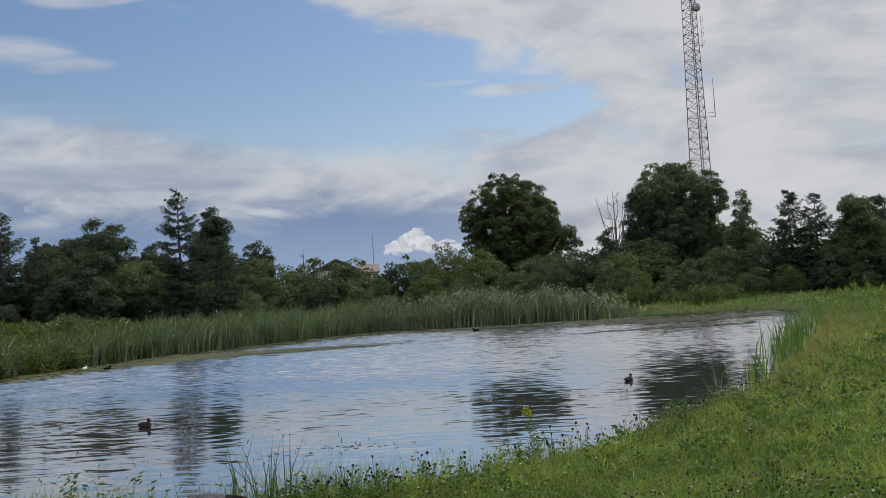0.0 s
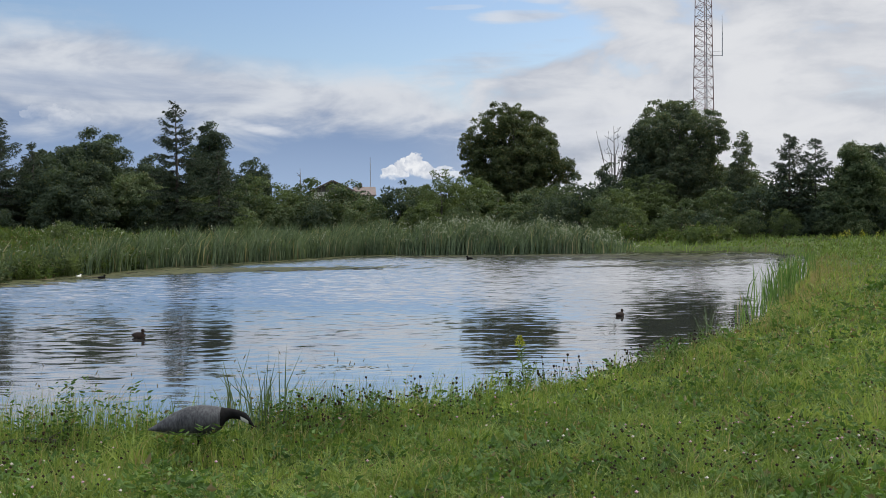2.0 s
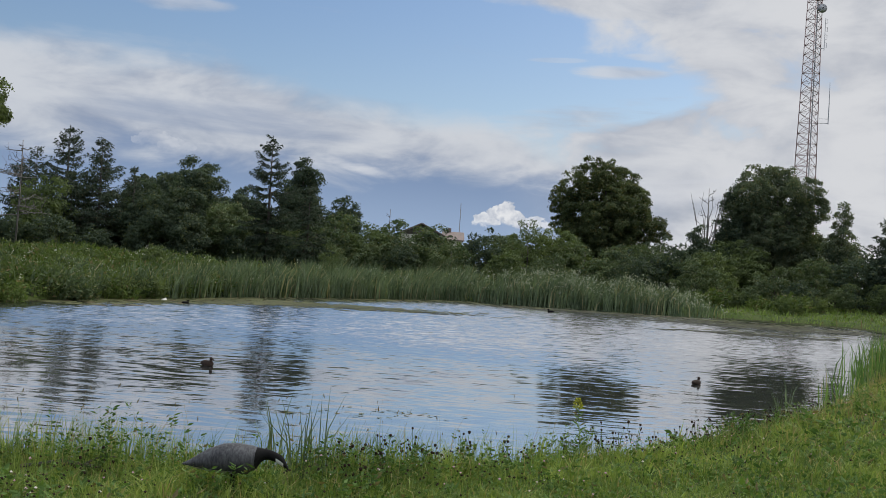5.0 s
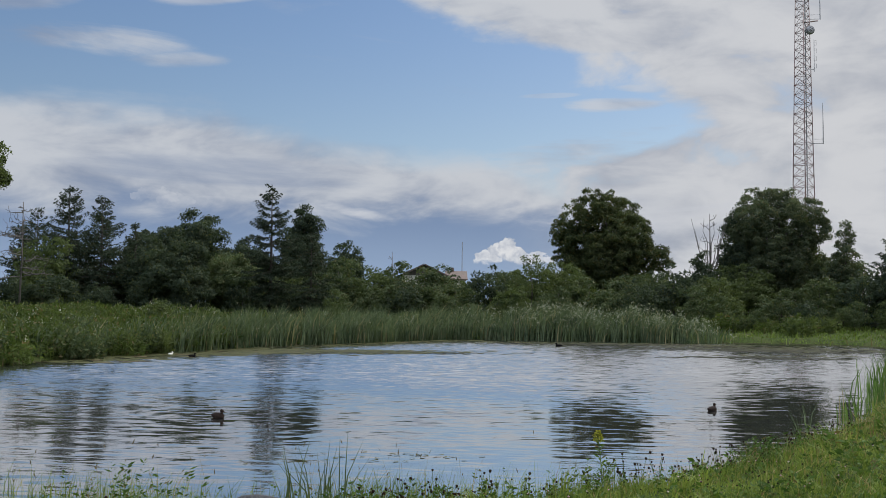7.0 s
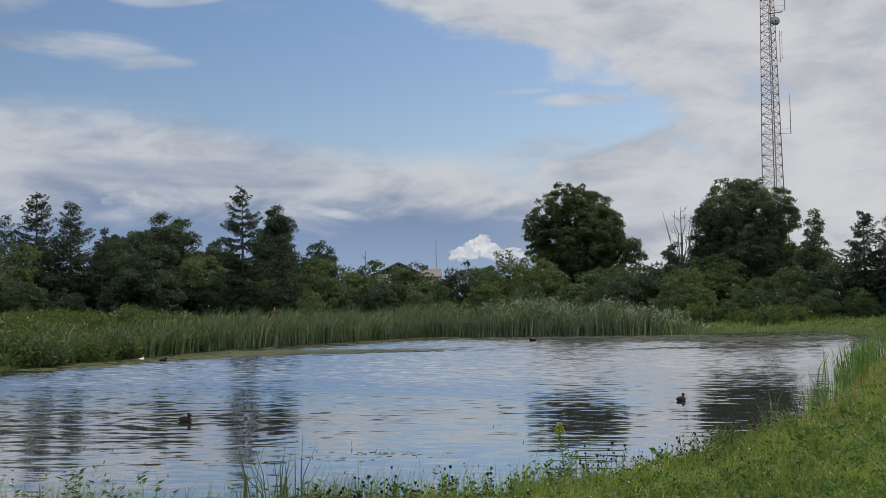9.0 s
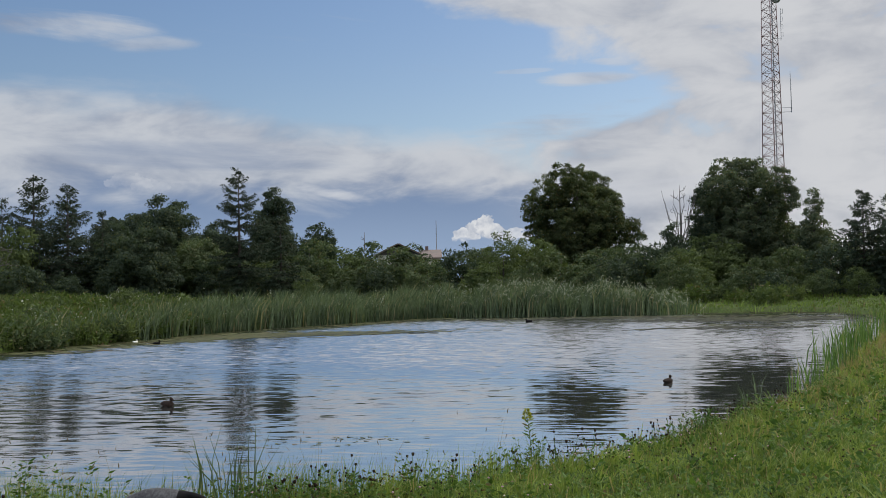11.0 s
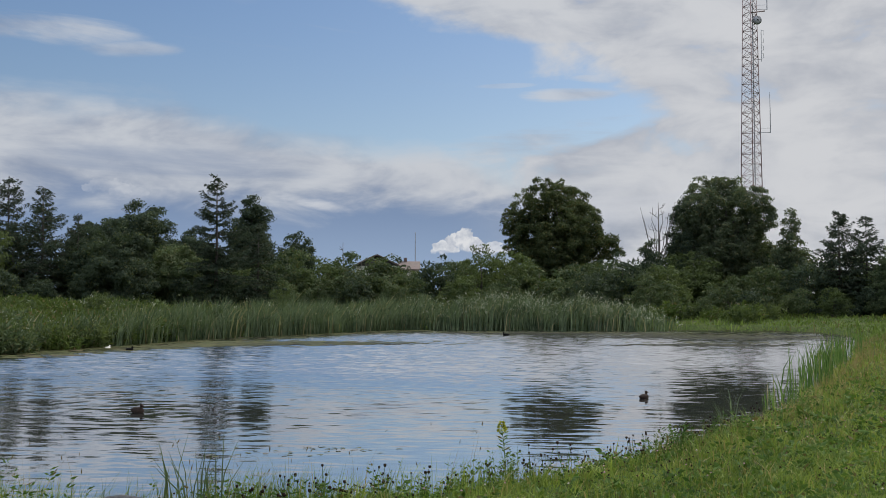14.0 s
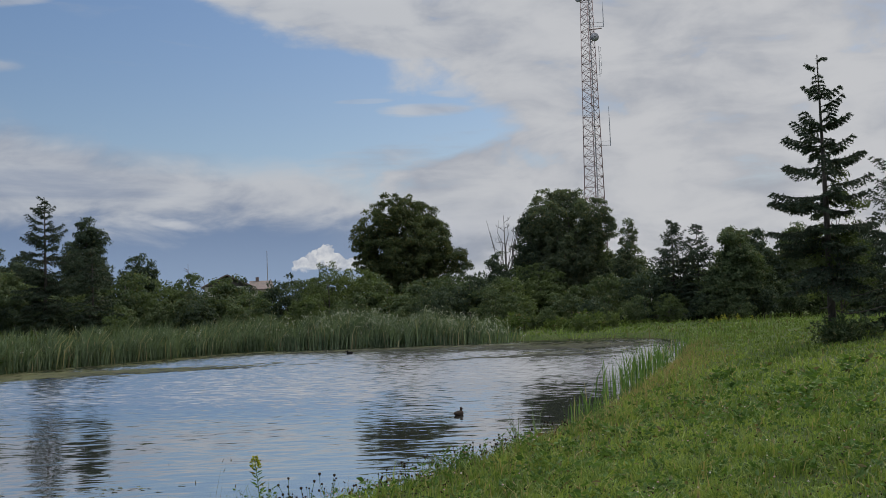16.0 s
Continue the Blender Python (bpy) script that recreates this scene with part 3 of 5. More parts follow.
def spruce(at, height, half, whorls=22, per=7, sprigs=16, foot=0.08, size=0.42, sparse=0.0, label="", name="spruce", lift=0.0, single=False, loose=False):
    """A spruce: straight trunk, uneven whorls of boughs, side twigs along each and short needle sprays along the twigs."""
    x, y = at
    z = float(land(x, y))
    height = height + MEADOW_LEVEL - z
    ob = thing(name, (x, y, z - 0.05), label, "tree")
    r = 0.013 * height + 0.02
    part("trunk", Buf().add(*tube([(0, 0, 0), (0.03, 0.02, height * 0.5), (0, 0, height)], [r, r * 0.6, 0.012], 7)), BARK, ob, smooth=True)
    crown = Buf()
    lop = rng.uniform(0, 6.28)
    for k in range(whorls):
        f0 = min(max(foot + (1 - foot) * (k + rng.uniform(-0.4, 0.4)) / whorls, foot), 0.97)
        count = max(3, int(per * (0.65 + 0.45 * (1 - f0))))
        for j in range(count):
            if rng.random() < sparse * (0.5 + f0):
                continue
            bough = Buf() if single else crown
            f = min(max(f0 + rng.normal(0, (0.75 if loose else 0.8) / whorls), foot), 0.98)
            width = min(1.0, (1 - f) / 0.55) ** 0.75 if loose else (1 - f) ** 0.8
            a = j * 2 * math.pi / count + k * 1.9 + rng.uniform(-0.5, 0.5)
            ln = (half * width * 1.05 + 0.14) * rng.uniform(0.5 if loose else 0.6, 1.2) * (1 + 0.18 * math.sin(a + lop + 6 * f))
            if single:
                ln = min(ln, half * width * 1.12 + 0.1)
                ln *= min(1.0, 0.55 + 1.5 * f)
            s = np.linspace(0, 1, 6)
            out = np.array([math.cos(a), math.sin(a)])
            rise = (0.62 + lift) * f - 0.22 + rng.normal(0, 0.10)
            p = np.stack([out[0] * s * ln, out[1] * s * ln, height * f + ln * (rise * s - 0.55 * (1 - f) * s * s + 0.30 * s ** 3)], 1)
            bough.add(*tube(p, np.linspace(0.012 + 0.007 * ln, 0.004, 6), 4), 1)
            n = int(4.2 * sprigs * (0.30 + ln / max(half, 0.1)))
            slots = max(4, int(ln / 0.16))
            q = (rng.integers(0, slots, n) + 0.5 + rng.normal(0, 0.12, n)) / slots
            q = np.clip(0.10 + 0.92 * q, 0.05, 1.0)
            base = np.stack([np.interp(q, s, p[:, i]) for i in range(3)], 1)
            across = np.array([-out[1], out[0], 0.0])
            sign = np.where(rng.random(n) < 0.5, -1.0, 1.0)[:, None]
            twig = (0.16 + 0.34 * ln * (1.05 - q) * np.minimum(1.0, 0.3 + 2.2 * q))[:, None]
            w = rng.random((n, 1))
            go = sign * across * 0.85 + np.array([*out, 0.0]) * 0.65
            hang = np.array([0, 0, 1.0]) * (0.30 + 0.25 * (1 - f))
            at_twig = base + go * twig * w - hang * twig * w * w
            d = go - hang * w + rng.normal(0, 0.60, (n, 3)) + np.c_[np.zeros((n, 2)), rng.uniform(-0.75, 0.1, n)]
            long = size * rng.uniform(0.35, 0.75, n) * (0.55 + 0.45 * (1 - f))
            bough.add(*spikes(at_twig, d, long * 1.1, long * rng.uniform(0.28, 0.48, n)))
            if single:
                part("bough", bough, [NEEDLE, BARK], ob)
    n = 90
    at_tip = np.c_[rng.normal(0, 0.02, (n, 2)), height * rng.uniform(0.90, 0.995, n)]
    crown.add(*spikes(at_tip, rng.normal(0, 0.55, (n, 3)) + [0, 0, 0.75], size * rng.uniform(0.25, 0.6, n) * np.interp(at_tip[:, 2] / height, [0.9, 1.0], [1.0, 0.4]), size * 0.09))
    tagged(part("tip" if single else "crown", crown, [NEEDLE, BARK], ob), kind="" if single else "stuff")
    return ob


def bare_tree(at, height, half, twigs=14, label="", name="dead_tree", level=False, stems=0):
    """A dead tree: a thin trunk and naked branches."""
    x, y = at
    height = height + MEADOW_LEVEL - float(land(x, y))
    ob = thing(name, (x, y, float(land(x, y)) - 0.05), label, "tree")
    r = (0.008 if level else 0.012) * height
    part("trunk", Buf().add(*tube([(0, 0, 0), (0.1, 0, height * 0.5), (0.05, 0.05, height)], [r * 1.3, r * 0.8, 0.02], 6)), DEADWOOD, ob, smooth=True)
    for k in range(stems):
        a, ln = k * 2.4, half * rng.uniform(0.35, 1.0)
        foot_z = height * rng.uniform(0.30, 0.5)
        end = np.array([math.cos(a) * ln, math.sin(a) * ln * 0.6, height * rng.uniform(0.78, 1.0)])
        part("stem", Buf().add(*limb((0.06, 0.02, foot_z), end, 0.055, 0.014, -0.02 * height, 5, 6, 0.02)), DEADWOOD, ob)
    for k in range(twigs):
        br = Buf()
        f = rng.uniform(0.35, 0.95)
        a = k * 2.4
        ln = half * rng.uniform(0.5, 1.1) * (1.3 - f)
        up = rng.uniform(-0.25, 0.2) if level else rng.uniform(0.3, 1.3)
        end = np.array([math.cos(a) * ln, math.sin(a) * ln, height * f + ln * up])
        br.add(*limb((0.08, 0.02, height * f), end, 0.035, 0.012, 0, 4, 5, 0.06))
        for _ in range(3):
            s = rng.uniform(0.4, 0.95)
            b = np.array([0.08, 0.02, height * f]) * (1 - s) + end * s
            br.add(*limb(b, b + rng.normal(0, 0.35, 3) * ln * 0.7 + [0, 0, ln * 0.3], 0.018, 0.008, 0, 3, 4, 0.05))
        part("branch", br, DEADWOOD, ob)
    return ob


# the far side, from one end of the tree line to the other
broadleaf((-33.2, 51.8), 10.6, 4.2, 0.62, 14, 300, 26, 0.34, 0.26, LEAF_PALE, "tall leafy tree with fresh bright green leaves", limbs=16)
spruce((-40.0, 74.5), 8.8, 2.9, 18, 8, 26, 0.04, 0.46, 0.0, "dark spruce deep in the wood")
spruce((-35.3, 76.0), 8.4, 2.8, 18, 8, 26, 0.04, 0.46, 0.0, "dark spruce deep in the wood")
spruce((-31.4, 73.6), 7.0, 2.4, 15, 8, 26, 0.04, 0.46, 0.0, "dark spruce deep in the wood")
spruce((-34.8, 70.2), 6.4, 2.6, 16, 9, 26, 0.08, 0.46, 0.0, "dark spruce at the wood's edge")
bare_tree((-32.1, 57.7), 7.6, 2.3, 34, "thin dead larch with bare level branches", "dead_tree", True)
spruce((-36.8, 73.3), 10.6, 3.2, 24, 9, 32, 0.04, 0.46, 0.0, "dark spruce with dense pointed crown")
spruce((-33.7, 72.5), 9.6, 3.4, 22, 9, 32, 0.04, 0.46, 0.05, "dark spruce with a ragged top")
spruce((-33.0, 77.2), 8.0, 1.4, 16, 7, 16, 0.06, 0.5, 0.0, "slender young spruce behind the wood's edge")
broadleaf((-29.3, 80.8), 9.2, 4.0, 0.12, 26, 560, 26, 0.42, 0.28, LEAF, "broad dark green tree at the wood's edge")
broadleaf((-26.1, 69.2), 6.2, 2.5, 0.1, 12, 260, 24, 0.36, 0.24, LEAF, "yellowish green tree at the wood's edge")
spruce((-38.7, 70.0), 7.2, 2.8, 17, 9, 26, 0.08, 0.46, 0.0, "dark spruce at the wood's edge")
broadleaf((-33.4, 81.0), 7.4, 3.0, 0.05, 14, 300, 24, 0.4, 0.28, LEAF, "dark leafy tree deep in the wood")
broadleaf((-24.4, 80.0), 6.8, 2.8, 0.05, 14, 280, 24, 0.4, 0.28, LEAF, "dark leafy tree deep in the wood")
broadleaf((-29.6, 72.2), 6.2, 2.4, 0.05, 12, 260, 24, 0.36, 0.26, LEAF, "low dark tree between spruces")
broadleaf((-23.1, 72.4), 5.0, 2.6, 0.04, 12, 280, 24, 0.36, 0.26, BUSH, "low dense tree beside the tall spruce")
spruce((-18.85, 67.4), 9.9, 1.80, 21, 8, 85, 0.10, 0.30, 0.14, "tall thin spruce with open drooping boughs", loose=True)
broadleaf((-19.9, 81.6), 9.9, 2.3, 0.1, 14, 380, 26, 0.36, 0.26, LEAF, "tall narrow dark broad-leaved tree", shape="column")
spruce((-17.0, 72.0), 6.8, 2.2, 16, 8, 26, 0.04, 0.46, 0.05, "dark spruce in front of taller trees")
broadleaf((-21.0, 105.9), 8.4, 2.7, 0.2, 10, 170, 20, 0.36, 0.3, LEAF, "loose leafy tree with sky showing through")
bare_tree((-15.1, 100.8), 6.9, 1.1, 10, "broken grey dead tree with a few stubs", "dead_tree")
broadleaf((6.8, 96.7), 13.1, 6.5, 0.10, 46, 1150, 24, 0.34, 0.27, MAPLE, "large round-crowned dark green maple", shape="round",
          own=((0.6, 1.9, 1.8), (-1.7, 2.1, 1.8), (2.2, 2.5, 1.7), (-3.6, 3.3, 1.8), (-4.7, 4.7, 1.4), (3.1, 3.9, 1.7), (0.0, 4.2, 2.6), (-2.5, 5.6, 2.3),
               (2.3, 5.9, 2.4), (4.5, 6.7, 1.8), (5.7, 7.2, 1.3), (-4.2, 6.8, 1.5), (0.0, 7.8, 2.8), (-2.4, 8.6, 2.2), (2.9, 8.6, 2.2)),
          trunk=0.34, limbs=26, name="maple_tree")
bare_tree((15.7, 90.5), 10.0, 2.0, 10, "dead tree with bare pale upright branches", "dead_tree", stems=9)
broadleaf((14.2, 84.7), 6.0, 1.8, 0.06, 10, 200, 22, 0.34, 0.24, LEAF, "small leafy tree below a dead crown")
broadleaf((21.8, 90.3), 12.5, 5.0, 0.05, 36, 950, 26, 0.36, 0.26, POPLAR, "broad tall poplar clump with dense leaves", shape="round",
          own=((-1.8, 1.6, 1.5), (-2.4, 3.1, 1.7), (0.6, 1.6, 1.6), (-0.3, 1.3, 1.3), (2.1, 2.6, 1.6), (3.2, 4.2, 1.4), (-3.5, 4.7, 1.3), (-3.5, 6.9, 1.5),
               (-0.8, 4.7, 2.4), (1.9, 5.8, 2.4), (-0.3, 7.9, 2.7), (3.5, 7.4, 1.6), (-2.9, 9.0, 1.9), (2.4, 9.5, 2.1)),
          limbs=20, name="poplar_tree")
broadleaf((18.4, 91.5), 10.4, 2.6, 0.05, 14, 330, 24, 0.38, 0.26, LEAF, "leafy tree leaning against the poplar clump", shape="column")
broadleaf((25.6, 84.0), 8.7, 1.9, 0.05, 12, 210, 22, 0.32, 0.24, POPLAR, "narrow young poplar with loose leaves", shape="column", name="poplar_tree")
spruce((27.2, 76.8), 8.0, 2.6, 20, 9, 32, 0.04, 0.46, 0.02, "dark pointed spruce at the wood's edge")
spruce((29.0, 76.1), 7.5, 2.8, 18, 9, 32, 0.04, 0.46, 0.02, "dark blunt-topped spruce at the wood's edge")
broadleaf((31.0, 73.5), 6.9, 2.7, 0.04, 14, 330, 24, 0.38, 0.26, BUSH, "leafy tree with upright shoots at the field's edge")
broadleaf((33.6, 76.6), 7.2, 2.9, 0.04, 14, 330, 24, 0.38, 0.26, LEAF, "leafy tree with upright shoots at the field's edge")
broadleaf((37.6, 77.0), 7.3, 2.8, 0.04, 14, 330, 24, 0.38, 0.26, BUSH, "leafy tree with upright shoots at the field's edge")
broadleaf((41.8, 75.7), 7.2, 3.1, 0.04, 14, 330, 24, 0.38, 0.26, LEAF, "leafy tree with upright shoots at the field's edge")
# the lone spruce on the near bank and its neighbours
lone = spruce((20.1, 37.2), 11.1, 1.8, 22, 7, 170, 0.22, 0.26, 0.24, "tall dark spruce standing alone in the meadow", lift=0.0, single=True, loose=True)
for z, dx, dy, rise in ((1.35, 3.2, -0.5, 0.1), (1.75, 1.7, -0.9, 0.35), (1.6, -0.9, -0.8, -0.2), (2.2, 2.2, 0.3, 0.2), (2.5, -1.5, -0.4, -0.1)):
    dead = Buf().add(*limb((0, 0, z), (dx, dy, z + rise), 0.035, 0.008, -0.12, 5, 6, 0.02))
    dead.add(*limb((dx * 0.5, dy * 0.5, z + rise * 0.4), (dx * 0.62, dy * 0.4, z + 0.55), 0.014, 0.005, 0, 4, 4, 0.03))
    part("dead_branch", dead, BARK, lone, "bare dead branch")
broadleaf((20.9, 38.0), 6.8, 1.7, 0.12, 14, 90, 16, 0.26, 0.17, LEAF_PALE, "thin sapling with yellowish leaves growing against the spruce", "sapling",
          trunk=0.04, limbs=12)
spruce((25.6, 40.4), 8.4, 3.2, 22, 9, 60, 0.04, 0.36, 0.0, "bushy dark spruce at the meadow's edge")

SHRUBS = []
for k in range(5):
    kind = (BUSH, LEAF, BUSH, LEAF_PALE, BUSH)[k]
    s = broadleaf((-13.0 + k * 5.2, 81.5), 4.4, 2.7, 0.0, 14, 150, 20, 0.36, 0.25, kind, "dense green shrub in the thicket behind the reeds",
                  "shrub", limbs=8, trunk=0.05, category="shrub")
    tagged(s, group="thicket shrubs")
    SHRUBS.append(s)

def scatter(buds, spots, sizes):
    """Copies of the given plants at spots, turned and sized unevenly."""
    for k, ((x, y), s) in enumerate(zip(spots, sizes)):
        o = buds[k % len(buds)]
        w = s * rng.uniform(0.85, 1.2)
        m = Matrix.Translation((x, y, float(land(x, y)) - 0.08)) @ Matrix.Rotation(rng.uniform(0, 6.28), 4, "Z") @ Matrix.Diagonal((w, w, s, 1))
        copy_thing(o, m)


def row_of(x0, x1, y0, y1, n, jitter):
    s = (np.arange(n) + 0.5) / n
    return np.stack([x0 + (x1 - x0) * s + rng.normal(0, jitter, n), y0 + (y1 - y0) * s + rng.normal(0, jitter, n)], 1)


spots = np.concatenate([row_of(-25, 16, 79.5, 80.5, 13, 0.9), row_of(-21, 14, 76.0, 75.0, 10, 0.8), row_of(14, 46, 78, 73.5, 11, 0.9),
                        row_of(12, 30, 73.5, 72.5, 6, 0.6), row_of(-24, 47, 86.5, 83.0, 14, 0.6)])
sizes = np.concatenate([rng.uniform(0.92, 1.20, 13), rng.uniform(0.60, 0.88, 10), rng.uniform(0.7, 1.0, 11),
                        rng.uniform(0.35, 0.55, 6), rng.uniform(0.75, 0.95, 14)])
scatter(SHRUBS, spots, sizes)
scatter([SHRUBS[1]], np.concatenate([row_of(-43, -24, 62.5, 68.5, 7, 0.8), row_of(-33, -17, 66.0, 71.0, 5, 0.6)]), rng.uniform(0.45, 0.75, 12))
scatter(SHRUBS, [(24.2, 92.0), (27.0, 88.0), (30.5, 84.0), (18.0, 86.0), (11.0, 90.0), (3.0, 88.0), (9.5, 84.0), (-31.5, 76.0), (-36.0, 68.0), (-24.5, 76.0)],
        [1.5, 1.35, 1.2, 1.2, 1.1, 1.1, 1.0, 1.2, 1.3, 1.15])
scatter(SHRUBS, row_of(-14, 52, 104, 98, 8, 1.0), rng.uniform(0.95, 1.15, 8))
scatter(SHRUBS, [(30.2, 70.9), (32.6, 72.2), (35.2, 73.4), (38.2, 73.6), (41.0, 72.4), (44.6, 73.0), (28.4, 73.4)], [0.5, 0.62, 0.7, 0.65, 0.7, 0.75, 0.55])
broadleaf((-0.5, 78.0), 5.8, 2.5, 0.05, 12, 150, 18, 0.34, 0.20, LEAF_PALE, "airy pale green willow bush above the thicket", "willow_bush", limbs=16,
          trunk=0.06, category="shrub")


# ---- reeds, herbs and grass ----
def stuff(name, buf, mats, label, category):
    return tagged(part(name, buf, mats, None, label), category=category, kind="stuff")


def sample(n, x0, x1, y0, y1, lo, hi):
    """Places between two distances from the shore."""
    p = np.stack([rng.uniform(x0, x1, n), rng.uniform(y0, y1, n)], 1)
    d = from_shore(p[:, 0], p[:, 1])
    keep = (d > lo) & (d < hi)
    return p[keep], d[keep]


def on_land(p):
    return np.c_[p, land(p[:, 0], p[:, 1])]


def wind(n, a=0.22, b=0.14):
    return np.stack([rng.normal(a, b, n), rng.normal(0, b, n)], 1)


def build_cattails():
    p, d = sample(150000, -20.5, 13.0, 36.0, 71.0, -0.9, 3.8)
    # thick in the middle of the far shore, thinning out at both ends
    along = p[:, 0]
    thick = step(along, -19.5, -15.0) * (1 - step(along, 8.5, 13.0))
    clump = 0.5 + 0.5 * np.sin(p[:, 0] * 2.3 + 1.6 * np.sin(p[:, 1] * 1.1)) * np.sin(p[:, 1] * 1.9 + p[:, 0] * 0.7)
    left = step(-along, 7.0, 12.0)
    keep = (rng.random(len(p)) < (0.15 + 0.85 * thick) * (0.12 + 0.88 * clump)) & (d < 3.8 - 1.0 * left) & ((p[:, 1] > 44) | (d > 0.2))
    p, d, along, clump = p[keep], d[keep], along[keep], clump[keep]
    n = len(p)
    tall = np.interp(along, [-20, -16, -10, -5, 2, 6, 9, 11, 13], [1.3, 1.95, 1.85, 1.95, 2.2, 2.0, 1.7, 1.35, 0.8])
    tall = tall * rng.uniform(0.60, 1.10, n) * (0.80 + 0.24 * clump + 0.09 * np.sin(along * 0.9 + 1.3 * np.sin(p[:, 1] * 0.4)) + 0.11 * np.sin(along * 2.3 + np.sin(p[:, 1])) + 0.06 * np.sin(along * 5.3))
    base = np.c_[p, np.maximum(land(p[:, 0], p[:, 1]), -0.1)]
    b = Buf().add(*blades(base, tall, rng.uniform(0.03, 0.085, n), wind(n, 0.08, 0.17), 0.8))
    stuff("cattail_bed", b, [REED], "dense green cattails along the far shore, bent by the wind", "cattails")
    k = rng.random(n) < 0.20 * step(along, -7.0, 1.0) + 0.012
    top, tip = base[k], tall[k]
    q = top + np.c_[0.10 * tip, 0 * tip, tip * rng.uniform(0.80, 0.98, len(tip))]
    q = np.repeat(q, 3, 0)
    q = q + rng.normal(0, 0.05, q.shape)
    b = Buf().add(*rhombs(q, np.stack([rng.normal(0.3, 0.6, len(q)), rng.normal(0, 0.5, len(q)), rng.uniform(0.0, 1.2, len(q))], 1), rng.uniform(0.08, 0.20, len(q)), rng.uniform(0.03, 0.06, len(q))))
    stuff("reed_plumes", b, [REED_TIP], "pale silvery plumes above the far reeds", "reed plumes")


build_cattails()


def build_right_reeds():
    """Loose cattail shoots in the shallows of the near bank."""
    out = Buf()
    for x, y, s, n, tall in ((7.5, 23.4, 0.22, 26, 1.05), (8.5, 25.9, 0.30, 55, 1.25), (9.5, 28.4, 0.24, 75, 1.35), (11.1, 31.8, 0.34, 95, 1.35), (12.4, 35.0, 0.22, 50, 1.2),
                             (13.5, 37.8, 0.35, 50, 1.1), (6.4, 21.0, 0.2, 20, 0.9), (5.6, 19.2, 0.16, 10, 0.75), (15.1, 41.6, 0.4, 50, 1.1), (17.1, 46.4, 0.6, 60, 1.0)):
        p = np.stack([rng.normal(x, s, n), rng.normal(y, s * 1.6, n)], 1)
        d = from_shore(p[:, 0], p[:, 1])
        p = p[(d < 0.35) & (d > -0.9)]
        base = np.c_[p, np.maximum(land(p[:, 0], p[:, 1]), -0.08)]
        k = len(p)
        out.add(*blades(base, tall * rng.uniform(0.50, 1.05, k), rng.uniform(0.018, 0.034, k), wind(k, 0.02, 0.12), 0.5))
    stuff("cattail_shoots", out, [REED_GREEN], "loose upright cattail shoots in the shallows of the near bank", "cattails")


build_right_reeds()


def build_herbs():
    """The rank meadow beyond the pond's left end."""
    p, d = sample(26000, -46.0, -7.0, 20.0, 66.0, -0.15, 17.0)
    d2 = from_shore(p[:, 0], p[:, 1])
    keep = (p[:, 1] < 62 + p[:, 0] * 0.0) & ((p[:, 0] < -17.5) | (d2 > 2.6)) & (p[:, 0] < -10 + (p[:, 1] < 58) * 4)
    p, d = p[keep], d[keep]
    p = p[:6800]
    n = len(p)
    g = on_land(p)
    lump = 0.5 + 0.5 * np.sin(p[:, 0] * 0.9 + 2 * np.sin(p[:, 1] * 0.37)) * np.cos(p[:, 1] * 0.8)
    tall = rng.uniform(0.55, 0.95, n) * (0.75 + 0.5 * lump)
    stems = Buf().add(*blades(g, tall, 0.03, wind(n, 0.05, 0.1), 0.3))
    per = 11
    s = np.repeat(np.arange(n), per)
    f = rng.uniform(0.1, 1.0, n * per)
    q = g[s] + np.c_[rng.normal(0, 0.13, (n * per, 2)), f * tall[s]]
    stems.add(*rhombs(q, rng.normal(0, 1, (n * per, 3)) + [0, 0, 0.45], rng.uniform(0.16, 0.30, n * per), rng.uniform(0.06, 0.12, n * per)))
    stuff("herb_meadow", stems, [HERB], "rank green herbs and goldenrod leaves on the far bank", "herbs")
    k = rng.choice(n, 420, replace=False)
    q = np.repeat(g[k] + np.c_[np.zeros((420, 2)), tall[k]], 5, 0) + rng.normal(0, 0.07, (2100, 3))
    b = Buf().add(*rhombs(q, rng.normal(0, 1, (2100, 3)), 0.10, 0.07))
    stuff("meadow_flowers", b, [REED_TIP], "small pale seed tufts over the rank meadow", "flowers")


build_herbs()
def herb_clump(k):
    """A rounded clump of leafy stems."""
    x, y = -21.4 + 0.4 * k, 33.2 + 2.0 * k
    ob = thing("herb_clump", (x, y, float(land(x, y)) - 0.03), "rounded clump of leafy green herbs on the far bank", "herbs", "herb clumps")
    n, per = 36, 15
    a, r = rng.uniform(0, 6.28, n), 0.75 * np.sqrt(rng.random(n))
    tall = rng.uniform(0.7, 1.15, n) * (1 - 0.35 * (r / 0.75) ** 2)
    g = np.stack([np.cos(a) * r, np.sin(a) * r, 0 * a], 1)
    b = Buf().add(*blades(g, tall, 0.022, np.stack([np.cos(a), np.sin(a)], 1) * 0.15, 0.3))
    s = np.repeat(np.arange(n), per)
    f = rng.uniform(0.15, 1.0, n * per)
    q = g[s] * (1 + 0.25 * f[:, None]) + np.c_[rng.normal(0, 0.05, (n * per, 2)), f * tall[s]]
    b.add(*rhombs(q, rng.normal(0, 0.8, (n * per, 3)) + [0, 0, 0.6], rng.uniform(0.14, 0.26, n * per), rng.uniform(0.05, 0.09, n * per)))
    tagged(part("leaves", b, (HERB, BUSH, HERB, LEAF_PALE)[k % 4], ob), kind="stuff")
    return ob


